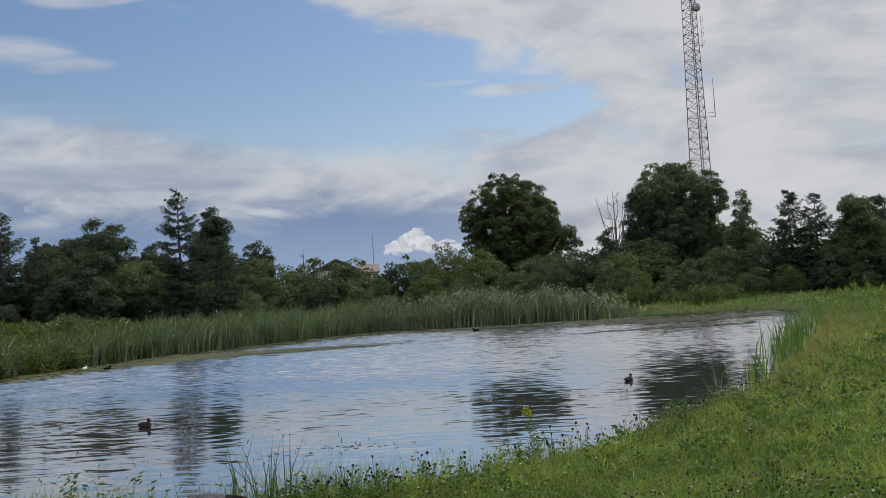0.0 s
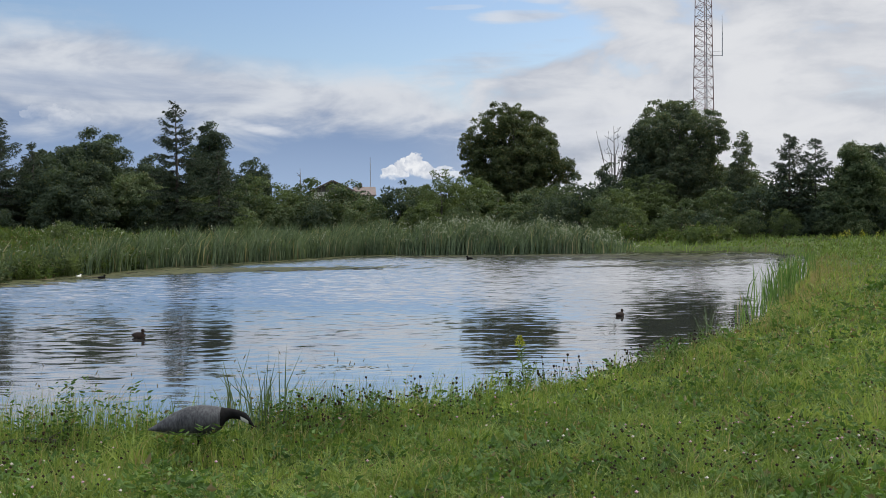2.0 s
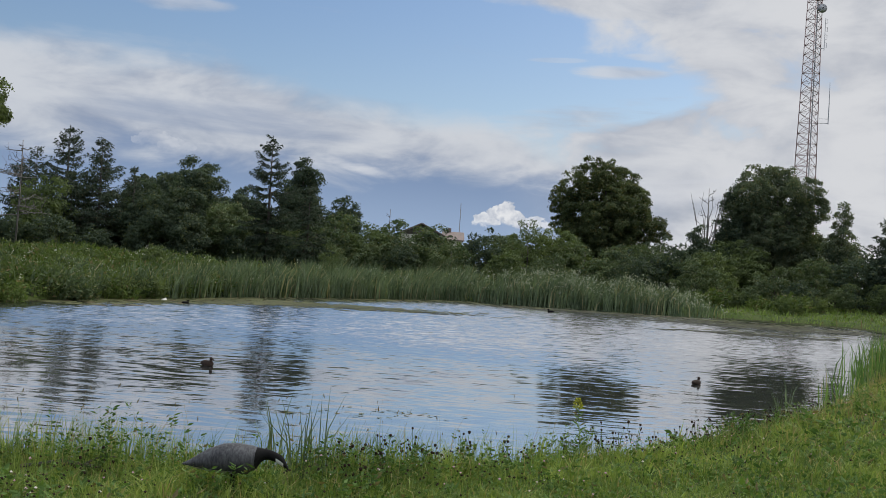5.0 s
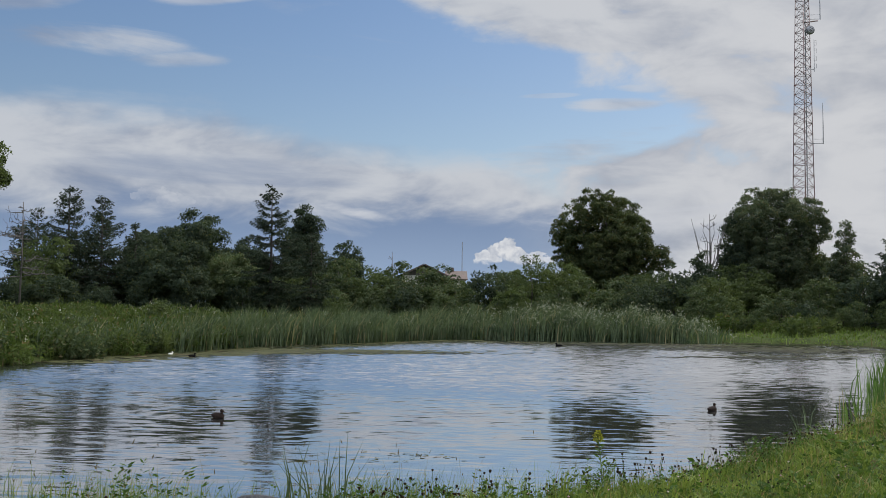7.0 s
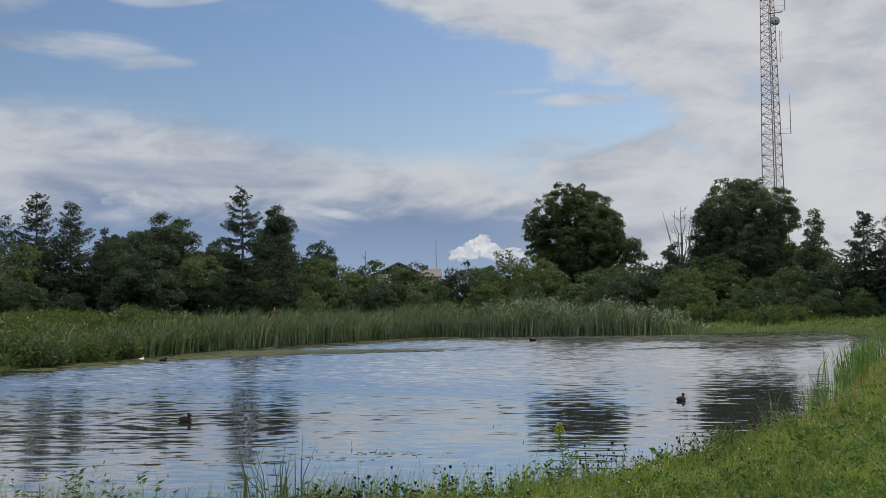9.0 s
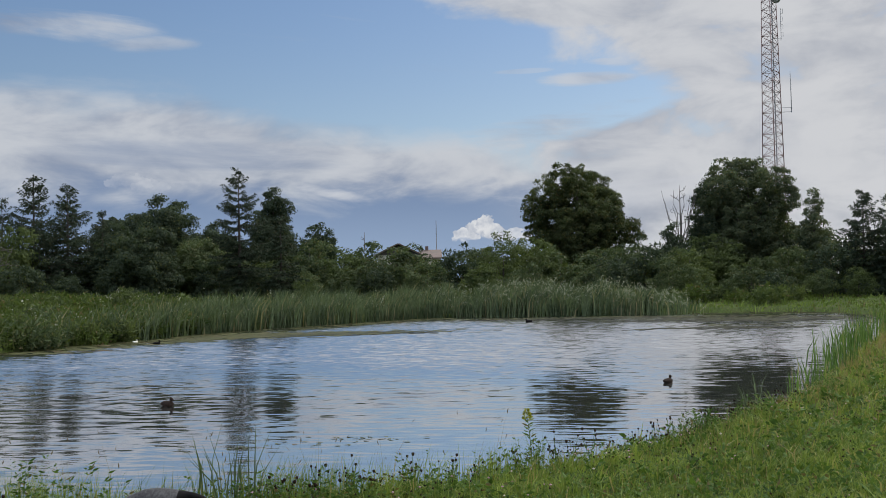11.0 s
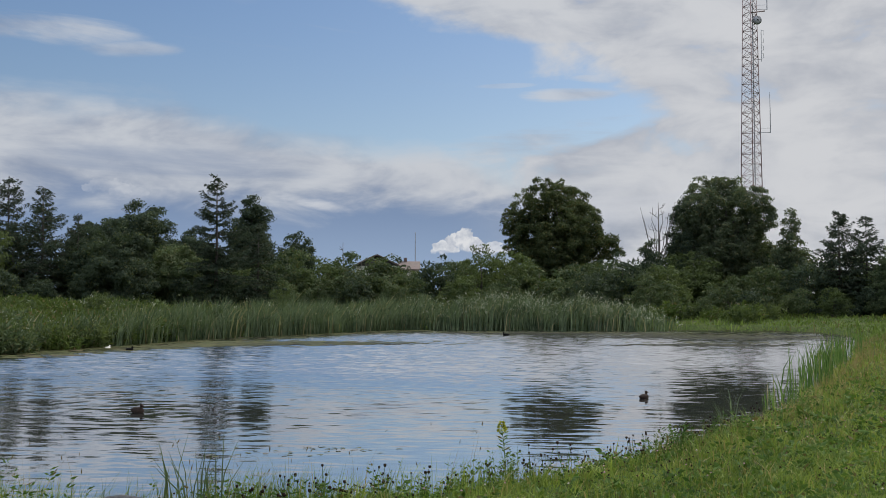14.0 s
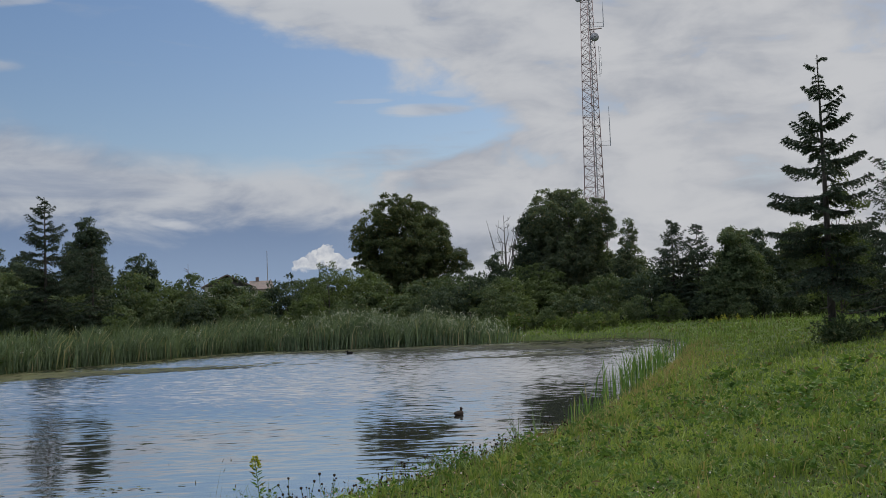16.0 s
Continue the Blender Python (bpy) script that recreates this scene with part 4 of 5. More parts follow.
CLUMPS = [herb_clump(k) for k in range(4)]
p, d = sample(2200, -42.0, -9.0, 24.0, 62.0, 0.0, 15.0)
p = p[(p[:, 0] < -19.0) | (d > 3.4)][:100]
scatter(CLUMPS, p, rng.uniform(0.7, 1.35, len(p)))
p, d = sample(1500, -24.0, -16.0, 27.0, 50.0, -0.1, 0.9)
p = p[:34]
scatter(CLUMPS, p, rng.uniform(0.8, 1.25, len(p)))
p, d = sample(800, -10.0, 24.0, 69.0, 73.0, 3.0, 8.0)
scatter(CLUMPS, p[:30], rng.uniform(0.8, 1.4, 30))
scatter([CLUMPS[1]], [(19.7, 36.3), (20.4, 36.4), (20.0, 36.0)], [1.0, 1.15, 0.8])
# taller saplings standing in the meadow
for k, (x, y, s) in enumerate(((-21.0, 52.0, 0.42), (-13.2, 62.6, 0.50), (-31.0, 50.0, 0.35))):
    scatter([SHRUBS[3]], [(x, y)], [s])


def build_grass():
    n = 300000
    r = np.exp(rng.uniform(math.log(3.6), math.log(95.0), n))
    a = rng.uniform(radians(-39), radians(43), n)
    p = np.stack([np.sin(a) * r, np.cos(a) * r], 1)
    d = from_shore(p[:, 0], p[:, 1])
    keep = (d > 0.02) & ((p[:, 0] > -14) | (p[:, 1] < 20) | (d > 14))
    p, d, r = p[keep], d[keep], r[keep]
    n = len(p)
    tuft = 0.5 + 0.5 * np.sin(p[:, 0] * 3.1 + 1.7 * np.sin(p[:, 1] * 2.3)) * np.sin(p[:, 1] * 2.7 + 1.1 * np.sin(p[:, 0] * 1.9))
    rough = 1.0 + 1.0 * np.exp(-d / 0.9) + 0.8 * step(p[:, 1], 40, 60)
    small = 0.5 + 0.5 * np.sin(p[:, 0] * 11.3 + 1.9 * np.sin(p[:, 1] * 6.1)) * np.sin(p[:, 1] * 9.1 + 1.4 * np.sin(p[:, 0] * 7.7))
    tall = rng.uniform(0.06, 0.18, n) * (0.35 + 1.15 * tuft ** 1.4) * (0.45 + 1.1 * small) * rough
    wide = rng.uniform(0.0042, 0.0095, n) * np.maximum(1.0, r / 5.5)
    lean = rng.normal(0, 0.38, (n, 2)) + [0.05, 0]
    far = step(p[:, 1] + 0.25 * p[:, 0] + 4 * np.sin(p[:, 0] * 0.5), 34.0, 52.0) > rng.random(n)
    b = Buf().add(*blades(on_land(p[far]), tall[far], wide[far] * 0.8, lean[far], 0.8))
    stuff("meadow_grass", b, [MEADOW], "olive green grass of the far meadow", "grass")
    near = ~far
    b = Buf().add(*blades(on_land(p[near]), tall[near], wide[near], lean[near], 0.8))
    # coarse tussocks with longer arching blades
    m = 300
    r = np.exp(rng.uniform(math.log(4.4), math.log(24.0), m))
    a = rng.uniform(radians(-34), radians(40), m)
    c = np.stack([np.sin(a) * r, np.cos(a) * r], 1)
    c = c[from_shore(c[:, 0], c[:, 1]) > 0.3]
    q = np.repeat(c, 46, 0)
    out = rng.normal(0, 0.075, (len(q), 2))
    b.add(*blades(on_land(q + out), rng.uniform(0.14, 0.30, len(q)), 0.006 * np.maximum(1.0, np.hypot(q[:, 0], q[:, 1]) / 9), out * 5.0 + rng.normal(0, 0.15, (len(q), 2)), 1.0))
    # thinner turf behind and beside
    m = 26000
    r, a = rng.uniform(0.2, 1.0, m) ** 0.6 * 16.0, rng.uniform(radians(40), radians(322), m)
    q = np.stack([np.sin(a) * r, np.cos(a) * r], 1)
    q = np.concatenate([q, np.stack([rng.uniform(-3.0, 3.0, 6000), rng.uniform(-1.0, 3.8, 6000)], 1)])
    q = q[from_shore(q[:, 0], q[:, 1]) > 0.1]
    b.add(*blades(on_land(q), rng.uniform(0.05, 0.20, len(q)), rng.uniform(0.006, 0.012, len(q)), rng.normal(0, 0.5, (len(q), 2)), 0.8))
    stuff("grass", b, [GRASS], "bright green uneven meadow grass on the banks", "grass")
    # broad low leaves of clover and plantain between the blades
    n = 62000
    r = np.exp(rng.uniform(math.log(3.6), math.log(26.0), n))
    a = rng.uniform(radians(-36), radians(40), n)
    p = np.stack([np.sin(a) * r, np.cos(a) * r], 1)
    d = from_shore(p[:, 0], p[:, 1])
    patch = np.sin(p[:, 0] * 1.3 + 2.1 * np.sin(p[:, 1] * 0.8)) * np.sin(p[:, 1] * 1.7 + p[:, 0] * 0.4)
    keep = (d > 0.1) & (rng.random(n) < 0.20 + 0.80 * step(patch, -0.05, 0.3))
    p, r = p[keep], r[keep]
    n = len(p)
    g = on_land(p)
    g[:, 2] += rng.uniform(0.03, 0.17, n)
    size = rng.uniform(0.018, 0.040, n) * np.maximum(1.0, r / 8.0)
    b = Buf().add(*rhombs(g, rng.normal(0, 1, (n, 3)) * [1, 1, 0.35] + [0, 0, 0.25], size, size * 0.8))
    stuff("clover_leaves", b, [WEED], "low dark green clover leaves in patches", "clover")


build_grass()


def build_flowers():
    for name, mat, n, label in (("white_clover", CLOVER, 210, "small round white clover heads in the grass"),
                                ("pink_clover", CLOVER_PINK, 420, "small faded pink clover heads in the grass"),
                                ("seed_heads", SEED, 2400, "small dark dry seed heads on thin stalks in the grass")):
        r = np.exp(rng.uniform(math.log(4.2), math.log(20.0), n * 2))
        a = rng.uniform(radians(-34), radians(38), n * 2)
        p = np.stack([np.sin(a) * r, np.cos(a) * r], 1)
        d = from_shore(p[:, 0], p[:, 1])
        w = 0.5 + 0.5 * np.sin(p[:, 0] * 1.1 + n) * np.sin(p[:, 1] * 1.3 + n)
        p = p[(d > 0.3) & (rng.random(n * 2) < 0.06 + 1.1 * step(w, 0.45, 0.8))][:n]
        g = on_land(p)
        k = len(g)
        tall = rng.uniform(0.14, 0.25, k) + (0.07 if mat is SEED else 0.0)
        lean = rng.normal(0, 0.12, (k, 2))
        b = Buf().add(*blades(g, tall, 0.004, lean, 0.2), 1)
        tip = g + np.c_[lean * tall[:, None] * 0.8, tall]
        b.add(*balls(tip, rng.uniform(0.007, 0.0135, k) * (1.0 if mat is SEED else 1.15), 0.85), 0)
        stuff(name, b, [mat, WEED], label, "flowers")


build_flowers()


def build_rosettes():
    """Broad-leaved weeds in the turf, and leafy stems crowding the near shore."""
    m = 900
    r = np.exp(rng.uniform(math.log(4.4), math.log(24.0), m))
    a = rng.uniform(radians(-34), radians(40), m)
    c = np.stack([np.sin(a) * r, np.cos(a) * r], 1)
    patch = np.sin(c[:, 0] * 0.9 + 1.0) * np.sin(c[:, 1] * 1.1 + c[:, 0] * 0.3)
    c = c[(from_shore(c[:, 0], c[:, 1]) > 0.4) & (rng.random(m) < 0.35 + 0.65 * step(patch, -0.1, 0.4))]
    per = 16
    q = np.repeat(c, per, 0)
    ang = rng.uniform(0, 6.28, len(q))
    rise = rng.uniform(0.25, 1.3, len(q))
    g = on_land(q + rng.normal(0, 0.05, (len(q), 2)))
    g[:, 2] += rng.uniform(0.02, 0.12, len(q))
    b = Buf().add(*rhombs(g, np.stack([np.cos(ang), np.sin(ang), rise], 1), rng.uniform(0.06, 0.15, len(q)), rng.uniform(0.026, 0.056, len(q)),
                          np.stack([-np.sin(ang), np.cos(ang), 0 * ang], 1)))
    # leafy stems in loose patches
    m = 2600
    r = np.exp(rng.uniform(math.log(4.4), math.log(30.0), m))
    a = rng.uniform(radians(-34), radians(40), m)
    c = np.stack([np.sin(a) * r, np.cos(a) * r], 1)
    w = np.sin(c[:, 0] * 1.7 + 2.0 * np.sin(c[:, 1] * 0.9)) * np.sin(c[:, 1] * 1.5 + 1.3 * np.sin(c[:, 0] * 1.1))
    c = c[(from_shore(c[:, 0], c[:, 1]) > 0.3) & (rng.random(m) < 0.12 + 0.88 * step(w, 0.05, 0.45))]
    g, n, per = on_land(c), len(c), 13
    tall = rng.uniform(0.12, 0.30, n)
    k = np.repeat(np.arange(n), per)
    f, ang = rng.uniform(0.2, 1.0, n * per), rng.uniform(0, 6.28, n * per)
    q = g[k] + np.c_[rng.normal(0, 0.05, (n * per, 2)), f * tall[k]]
    big = np.maximum(1.0, np.hypot(q[:, 0], q[:, 1]) / 9.0)
    b.add(*rhombs(q, np.stack([np.cos(ang), np.sin(ang), rng.uniform(-0.1, 0.8, n * per)], 1), rng.uniform(0.04, 0.085, n * per) * big, rng.uniform(0.02, 0.04, n * per) * big))
    stuff("turf_weeds", b, [WEED], "broad dark green leaves of weeds in the turf", "weeds")
    p, d = sample(30000, -9.0, 6.0, 7.0, 19.0, 0.05, 1.5)
    w = np.exp(-((d - 0.55) / 0.4) ** 2) * step(np.sin(p[:, 0] * 2.1 + 1.5) + 0.6 * np.sin(p[:, 0] * 5.3), -0.2, 0.9)
    p = p[rng.random(len(p)) < w * 0.4][:900]
    n, per = len(p), 12
    g = on_land(p)
    tall = rng.uniform(0.18, 0.46, n) * (1 - 0.55 * step(-p[:, 0], 2.8, 4.0))
    lean = rng.normal(0.03, 0.12, (n, 2))
    b = Buf().add(*blades(g, tall, 0.005, lean, 0.2))
    k = np.repeat(np.arange(n), per)
    f = rng.uniform(0.15, 1.0, n * per)
    ang = rng.uniform(0, 6.28, n * per)
    q = g[k] + np.c_[lean[k] * (f * tall[k])[:, None], f * tall[k]]
    b.add(*rhombs(q, np.stack([np.cos(ang), np.sin(ang), 0.5 + 0 * ang], 1), rng.uniform(0.035, 0.075, n * per), rng.uniform(0.014, 0.028, n * per)))
    for x, y, sx, sy, n, lo, hi in ((-3.75, 8.15, 0.28, 0.14, 34, 0.35, 0.72), (-1.55, 8.60, 0.34, 0.16, 40, 0.22, 0.46), (-2.75, 7.62, 0.32, 0.07, 26, 0.16, 0.34),
                                    (-0.75, 9.40, 0.35, 0.2, 14, 0.18, 0.36), (-4.6, 8.3, 0.4, 0.25, 16, 0.18, 0.36)):
        g = on_land(np.stack([rng.normal(x, sx, n), rng.normal(y, sy, n)], 1))
        tall, lean = rng.uniform(lo, hi, n), rng.normal(0.03, 0.14, (n, 2))
        b.add(*blades(g, tall, 0.005, lean, 0.2))
        k = np.repeat(np.arange(n), 20)
        f, ang = rng.uniform(0.12, 1.0, n * 20), rng.uniform(0, 6.28, n * 20)
        q = g[k] + np.c_[lean[k] * (f * tall[k])[:, None], f * tall[k]]
        b.add(*rhombs(q, np.stack([np.cos(ang), np.sin(ang), 0.4 + 0 * ang], 1), rng.uniform(0.035, 0.085, n * 20), rng.uniform(0.012, 0.026, n * 20)))
    stuff("bank_weeds", b, [WEED], "leafy dark green weeds crowding the near shore", "weeds")


build_rosettes()


# ---- plants of the near bank ----
def goldenrod(at, tall, label, bend=0.06, rows=34, bloom=0.11):
    x, y = at
    ob = thing("goldenrod", (x, y, float(land(x, y)) - 0.02), label, "wildflower", "goldenrods")
    s = np.linspace(0, 1, 7)
    p = np.stack([bend * s * s, 0 * s, tall * s], 1)
    part("stem", Buf().add(*tube(p, np.linspace(0.007, 0.003, 7), 5)), WEED, ob)
    f = np.linspace(0.12, 0.93, rows)
    a = np.arange(rows) * 2.4
    base = np.stack([bend * f * f, 0 * f, tall * f], 1)
    part("leaves", Buf().add(*rhombs(base, np.stack([np.cos(a), np.sin(a), 0.45 + 0 * a], 1), 0.13 * (1.1 - 0.5 * f), 0.022)), WEED, ob)
    k = 90
    a, h = rng.uniform(0, 6.28, k), rng.random(k)
    rad = bloom * (1 - h) * rng.uniform(0.3, 1.0, k) * 0.85
    q = np.stack([bend + np.cos(a) * rad, np.sin(a) * rad, tall * 0.93 + h * bloom * 1.3 - rad * 0.15], 1)
    part("flower_head", Buf().add(*rhombs(q, np.stack([np.cos(a), np.sin(a), 0.6 + 0 * a], 1), 0.035, 0.022)), GOLD, ob, "yellow plume of tiny flowers")["kind"] = "stuff"
    return ob


goldenrod((0.48, 11.1), 0.74, "single tall goldenrod with a yellow plume at the water's edge", -0.05, 44, 0.085)
for k, (x, y, h) in enumerate(((21.2, 52.4, 0.9), (21.9, 53.0, 1.0), (22.4, 52.3, 0.85), (22.9, 53.6, 0.95), (21.7, 54.6, 0.8), (22.6, 55.2, 0.9), (23.4, 52.8, 0.8))):
    goldenrod((x, y), h, "yellow goldenrod in a clump on the grassy bank", 0.05, 20, 0.22)


def knapweed(at, tall, stems, spread, label):
    """A wiry weed with dark heads."""
    x, y = at
    ob = thing("seedhead_weed", (x, y, float(land(x, y)) - 0.02), label, "weed", "dark-headed weeds")
    leaf = Buf()
    for k in range(stems):
        a = rng.uniform(0, 6.28)
        end = np.array([math.cos(a) * spread * rng.uniform(0.3, 1), math.sin(a) * spread * rng.uniform(0.3, 1), tall * rng.uniform(0.6, 1.05)])
        wood = Buf().add(*limb((0, 0, 0), end, 0.004, 0.0022, 0.02, 4, 5, 0.03))
        tips = [end] + [end * rng.uniform(0.6, 0.85) + rng.normal(0, 0.05, 3) + [0, 0, 0.05] for _ in range(rng.integers(0, 3))]
        for t in tips[1:]:
            wood.add(*limb(end * 0.55, t, 0.003, 0.002, 0.0, 3, 4, 0.02))
        part("stem", wood, WEED, ob)
        for t in tips:
            me = HEAD
            h = new("seed_head", me)
            h.parent, h.location = ob, tuple(t)
            sc = rng.uniform(0.7, 1.4)
            h.scale = (sc, sc, sc)
        n = 9
        f = rng.uniform(0.05, 0.7, n)[:, None]
        leaf.add(*rhombs(end * f, rng.normal(0, 1, (n, 3)) + [0, 0, 0.3], 0.09 * (1.1 - f[:, 0]), 0.022))
    tagged(part("leaves", leaf, WEED, ob), kind="stuff")
    return ob


def head_mesh():
    o = np.array([[1, 0, 0], [0.5, 0.87, 0], [-0.5, 0.87, 0], [-1, 0, 0], [-0.5, -0.87, 0], [0.5, -0.87, 0]], float)
    v = np.concatenate([o * 0.6 + [0, 0, -0.8], o + [0, 0, 0.1], o * 0.75 + [0, 0, 0.9], [[0, 0, -1.1], [0, 0, 1.0]]]) * 0.0126
    k = np.arange(6)
    j = (k + 1) % 6
    t = [np.stack([k, j, j + 6], 1), np.stack([k, j + 6, k + 6], 1), np.stack([k + 6, j + 6, j + 12], 1), np.stack([k + 6, j + 12, k + 12], 1),
         np.stack([j, k, 18 + 0 * k], 1), np.stack([k + 12, j + 12, 19 + 0 * k], 1)]
    return Buf().add(v, np.concatenate(t)).mesh("seed_head", [SEED], True)


HEAD = head_mesh()
for k in range(46):
    s = k / 45
    x = -1.25 + 6.2 * s + rng.normal(0, 0.10)
    y = np.interp(x, [-1.2, 0.7, 1.9, 4.1, 5.2], [9.75, 11.35, 12.75, 15.9, 17.6]) + rng.normal(0, 0.16)
    knapweed((x, y), rng.uniform(0.26, 0.48) * (1.15 if 0.3 < x < 1.2 else 1.0), int(rng.integers(2, 6)), 0.16, "wiry weed with dark dried flower heads on the bank")
for x, y, h in ((-1.75, 8.55, 0.42), (-1.45, 8.85, 0.45), (-1.1, 9.2, 0.4), (-1.6, 8.2, 0.3), (-3.9, 8.0, 0.35)):
    knapweed((x, y), h, 6, 0.2, "leafy weed with dark berries beside the goose")


def build_bank_grass():
    out, ears = Buf(), Buf()
    p, d = sample(60000, -9.0, 0.6, 6.4, 11.6, 0.05, 3.0)
    w = np.exp(-((d - 0.95) / 0.75) ** 2) * (0.35 + 0.65 * step(np.sin(p[:, 0] * 2.9 + 0.6), -0.3, 0.7)) * (1 - 0.75 * step(p[:, 0], -1.4, 0.4))
    p = p[rng.random(len(p)) < w * 0.55]
    n = len(p)
    g = on_land(p)
    tall = rng.uniform(0.20, 0.58, n) * (1 + 0.35 * step(-p[:, 0], 3.0, 6.0)) * (1 - 0.55 * step(from_shore(p[:, 0], p[:, 1]), 1.0, 2.4))
    lean = wind(n, 0.10, 0.16)
    out.add(*blades(g, tall, rng.uniform(0.004, 0.008, n), lean, 0.6))
    q = np.stack([rng.uniform(-4.6, -1.3, 1500), rng.uniform(7.25, 8.5, 1500)], 1)
    q = q[rng.random(1500) < 0.35 + 0.65 * np.sin(q[:, 0] * 6.0) ** 2]
    out.add(*blades(on_land(q), rng.uniform(0.14, 0.34, len(q)), rng.uniform(0.004, 0.007, len(q)), wind(len(q), 0.05, 0.2), 0.7))
    stuff("bank_grass", out, [GRASS], "tall loose grass along the near shore", "grass")
    k = rng.random(n) < 0.022
    tip_h = rng.uniform(0.45, 0.85, k.sum())
    stalk = Buf().add(*blades(g[k], tip_h, 0.0035, lean[k], 0.3), 0)
    t = g[k] + np.c_[lean[k] * tip_h[:, None] * 0.88, tip_h * 0.97]
    stalk.add(*rhombs(t, np.c_[lean[k] + rng.normal(0, 0.3, (k.sum(), 2)), 0.9 * np.ones(k.sum())], rng.uniform(0.04, 0.07, k.sum()), 0.011), 1)
    stuff("seeding_grass", stalk, [STRAW, EAR], "thin grass stalks with dry seed ears at the water's edge", "grass")
    # brown and reddish ripe grass on the farther part of the near bank
    p, d = sample(240000, 0.0, 20.0, 10.5, 46.0, 0.03, 2.4)
    p = p[rng.random(len(p)) < 0.75 * np.exp(-d / 0.8) * (0.3 + 0.7 * np.sin(p[:, 1] * 1.7 + p[:, 0]) ** 2) * (1 - 0.7 * step(p[:, 1], 26.0, 40.0))][:9000]
    n = len(p)
    r = np.hypot(p[:, 0], p[:, 1])
    b = Buf().add(*blades(on_land(p), rng.uniform(0.16, 0.40, n), 0.0035 * np.maximum(1, r / 11), rng.normal(0, 0.25, (n, 2)), 0.5))
    stuff("ripe_grass", b, [STRAW], "ripe brownish grass along the near bank", "grass")


build_bank_grass()


def reed_tuft(at, n, tall, spread, label, lean=0.0):
    x, y = at
    z = max(float(land(x, y)), -0.06)
    ob = thing("cattail_tuft", (x, y, z), label, "cattails", "cattail tufts")
    for k in range(n):
        a = rng.uniform(0, 6.28)
        b = Buf().add(*blades(np.array([[math.cos(a) * spread * rng.random(), math.sin(a) * spread * rng.random(), -0.03]]), tall * rng.uniform(0.6, 1.05), rng.uniform(0.012, 0.02),
                              np.array([[lean + rng.normal(0, 0.2), rng.normal(0, 0.15)]]), 0.5, np.array([rng.normal(0, 0.6)])))
        part("leaf", b, REED, ob)
    return ob


reed_tuft((-2.15, 8.55), 15, 0.92, 0.22, "tuft of cattail leaves beside the goose")
reed_tuft((-2.45, 8.9), 9, 0.95, 0.16, "tuft of cattail leaves behind the goose", -0.1)
reed_tuft((4.2, 17.0), 8, 0.85, 0.07, "thin cattail tuft at the water's edge", -0.12)
reed_tuft((4.9, 19.2), 5, 0.9, 0.1, "thin cattail tuft in the shallows")
reed_tuft((-1.0, 10.2), 5, 0.55, 0.12, "few bent reed leaves at the water's edge", 0.2)
reed_tuft((-0.75, 9.9), 4, 0.62, 0.08, "few bent reed leaves at the water's edge", 0.45)
knapweed((-5.6, 8.7), 0.6, 4, 0.12, "tall coarse weed with brown seed spikes by the shore")


# ---- floating weed and dark flecks ----
def build_pads():
    b = Buf()

    def strew(n, x, y, sx, sy, r0, r1, turn=0.0):
        """Flat ragged leaves, added to the pile in hand."""
        u, v = rng.normal(0, sx, n), rng.normal(0, sy, n)
        p = np.stack([x + u * math.cos(turn) - v * math.sin(turn), y + u * math.sin(turn) + v * math.cos(turn)], 1)
        p = p[from_shore(p[:, 0], p[:, 1]) < -0.05]
        k = len(p)
        ang = np.arange(6) * math.pi / 3
        r = rng.uniform(r0, r1, (k, 6, 1)) * np.array([1.5, 0.8, 1])
        ring = np.c_[np.cos(ang), np.sin(ang), 0 * ang][None] * r
        ring[:, :, 2] = rng.uniform(0.004, 0.016, (k, 6))
        v = np.concatenate([np.c_[p, np.full(k, 0.012)][:, None], np.c_[p, np.zeros(k)][:, None] + ring], 1).reshape(-1, 3)
        f = np.array([[0, i + 1, (i + 1) % 6 + 1] for i in range(6)])
        b.add(v, (np.arange(k)[:, None, None] * 7 + f[None]).reshape(-1, 3))
    p, d = sample(26000, -20.0, -3.0, 36.0, 66.0, -3.4, -0.05)
    for x, y in p[rng.random(len(p)) < np.exp(d[:len(p)] / 1.3) * 0.4][:1500]:
        strew(1, x, y, 0.1, 0.1, 0.12, 0.34)
    strew(760, -10.8, 47.5, 3.4, 1.0, 0.10, 0.30, 0.15)
    strew(260, -14.0, 44.5, 2.2, 0.9, 0.10, 0.30, 0.9)
    strew(260, 6.0, 62.5, 5.5, 0.8, 0.10, 0.26)
    strew(260, 14.0, 58.5, 4.0, 2.0, 0.10, 0.26)
    strew(80, 12.5, 50.0, 2.5, 0.6, 0.08, 0.20)
    strew(40, -2.6, 15.2, 0.9, 0.28, 0.015, 0.05, 0.2)
    light, b = b, Buf()
    # darker flat flecks strewn over four stretches of the water
    strew(900, 13.2, 56.5, 4.2, 1.8, 0.08, 0.30)
    strew(520, 5.0, 61.0, 5.0, 1.1, 0.08, 0.28)
    strew(260, 10.5, 47.5, 2.4, 0.6, 0.08, 0.24)
    strew(260, -9.0, 47.0, 3.2, 0.8, 0.08, 0.26, 0.15)
    stuff("dark_flecks", b, [PAD_DARK], "dark flat flecks scattered on the water's surface", "pond weed")
    stuff("pond_weed", light, [PAD], "brownish green floating pond weed near the shore", "pond weed")


build_pads()


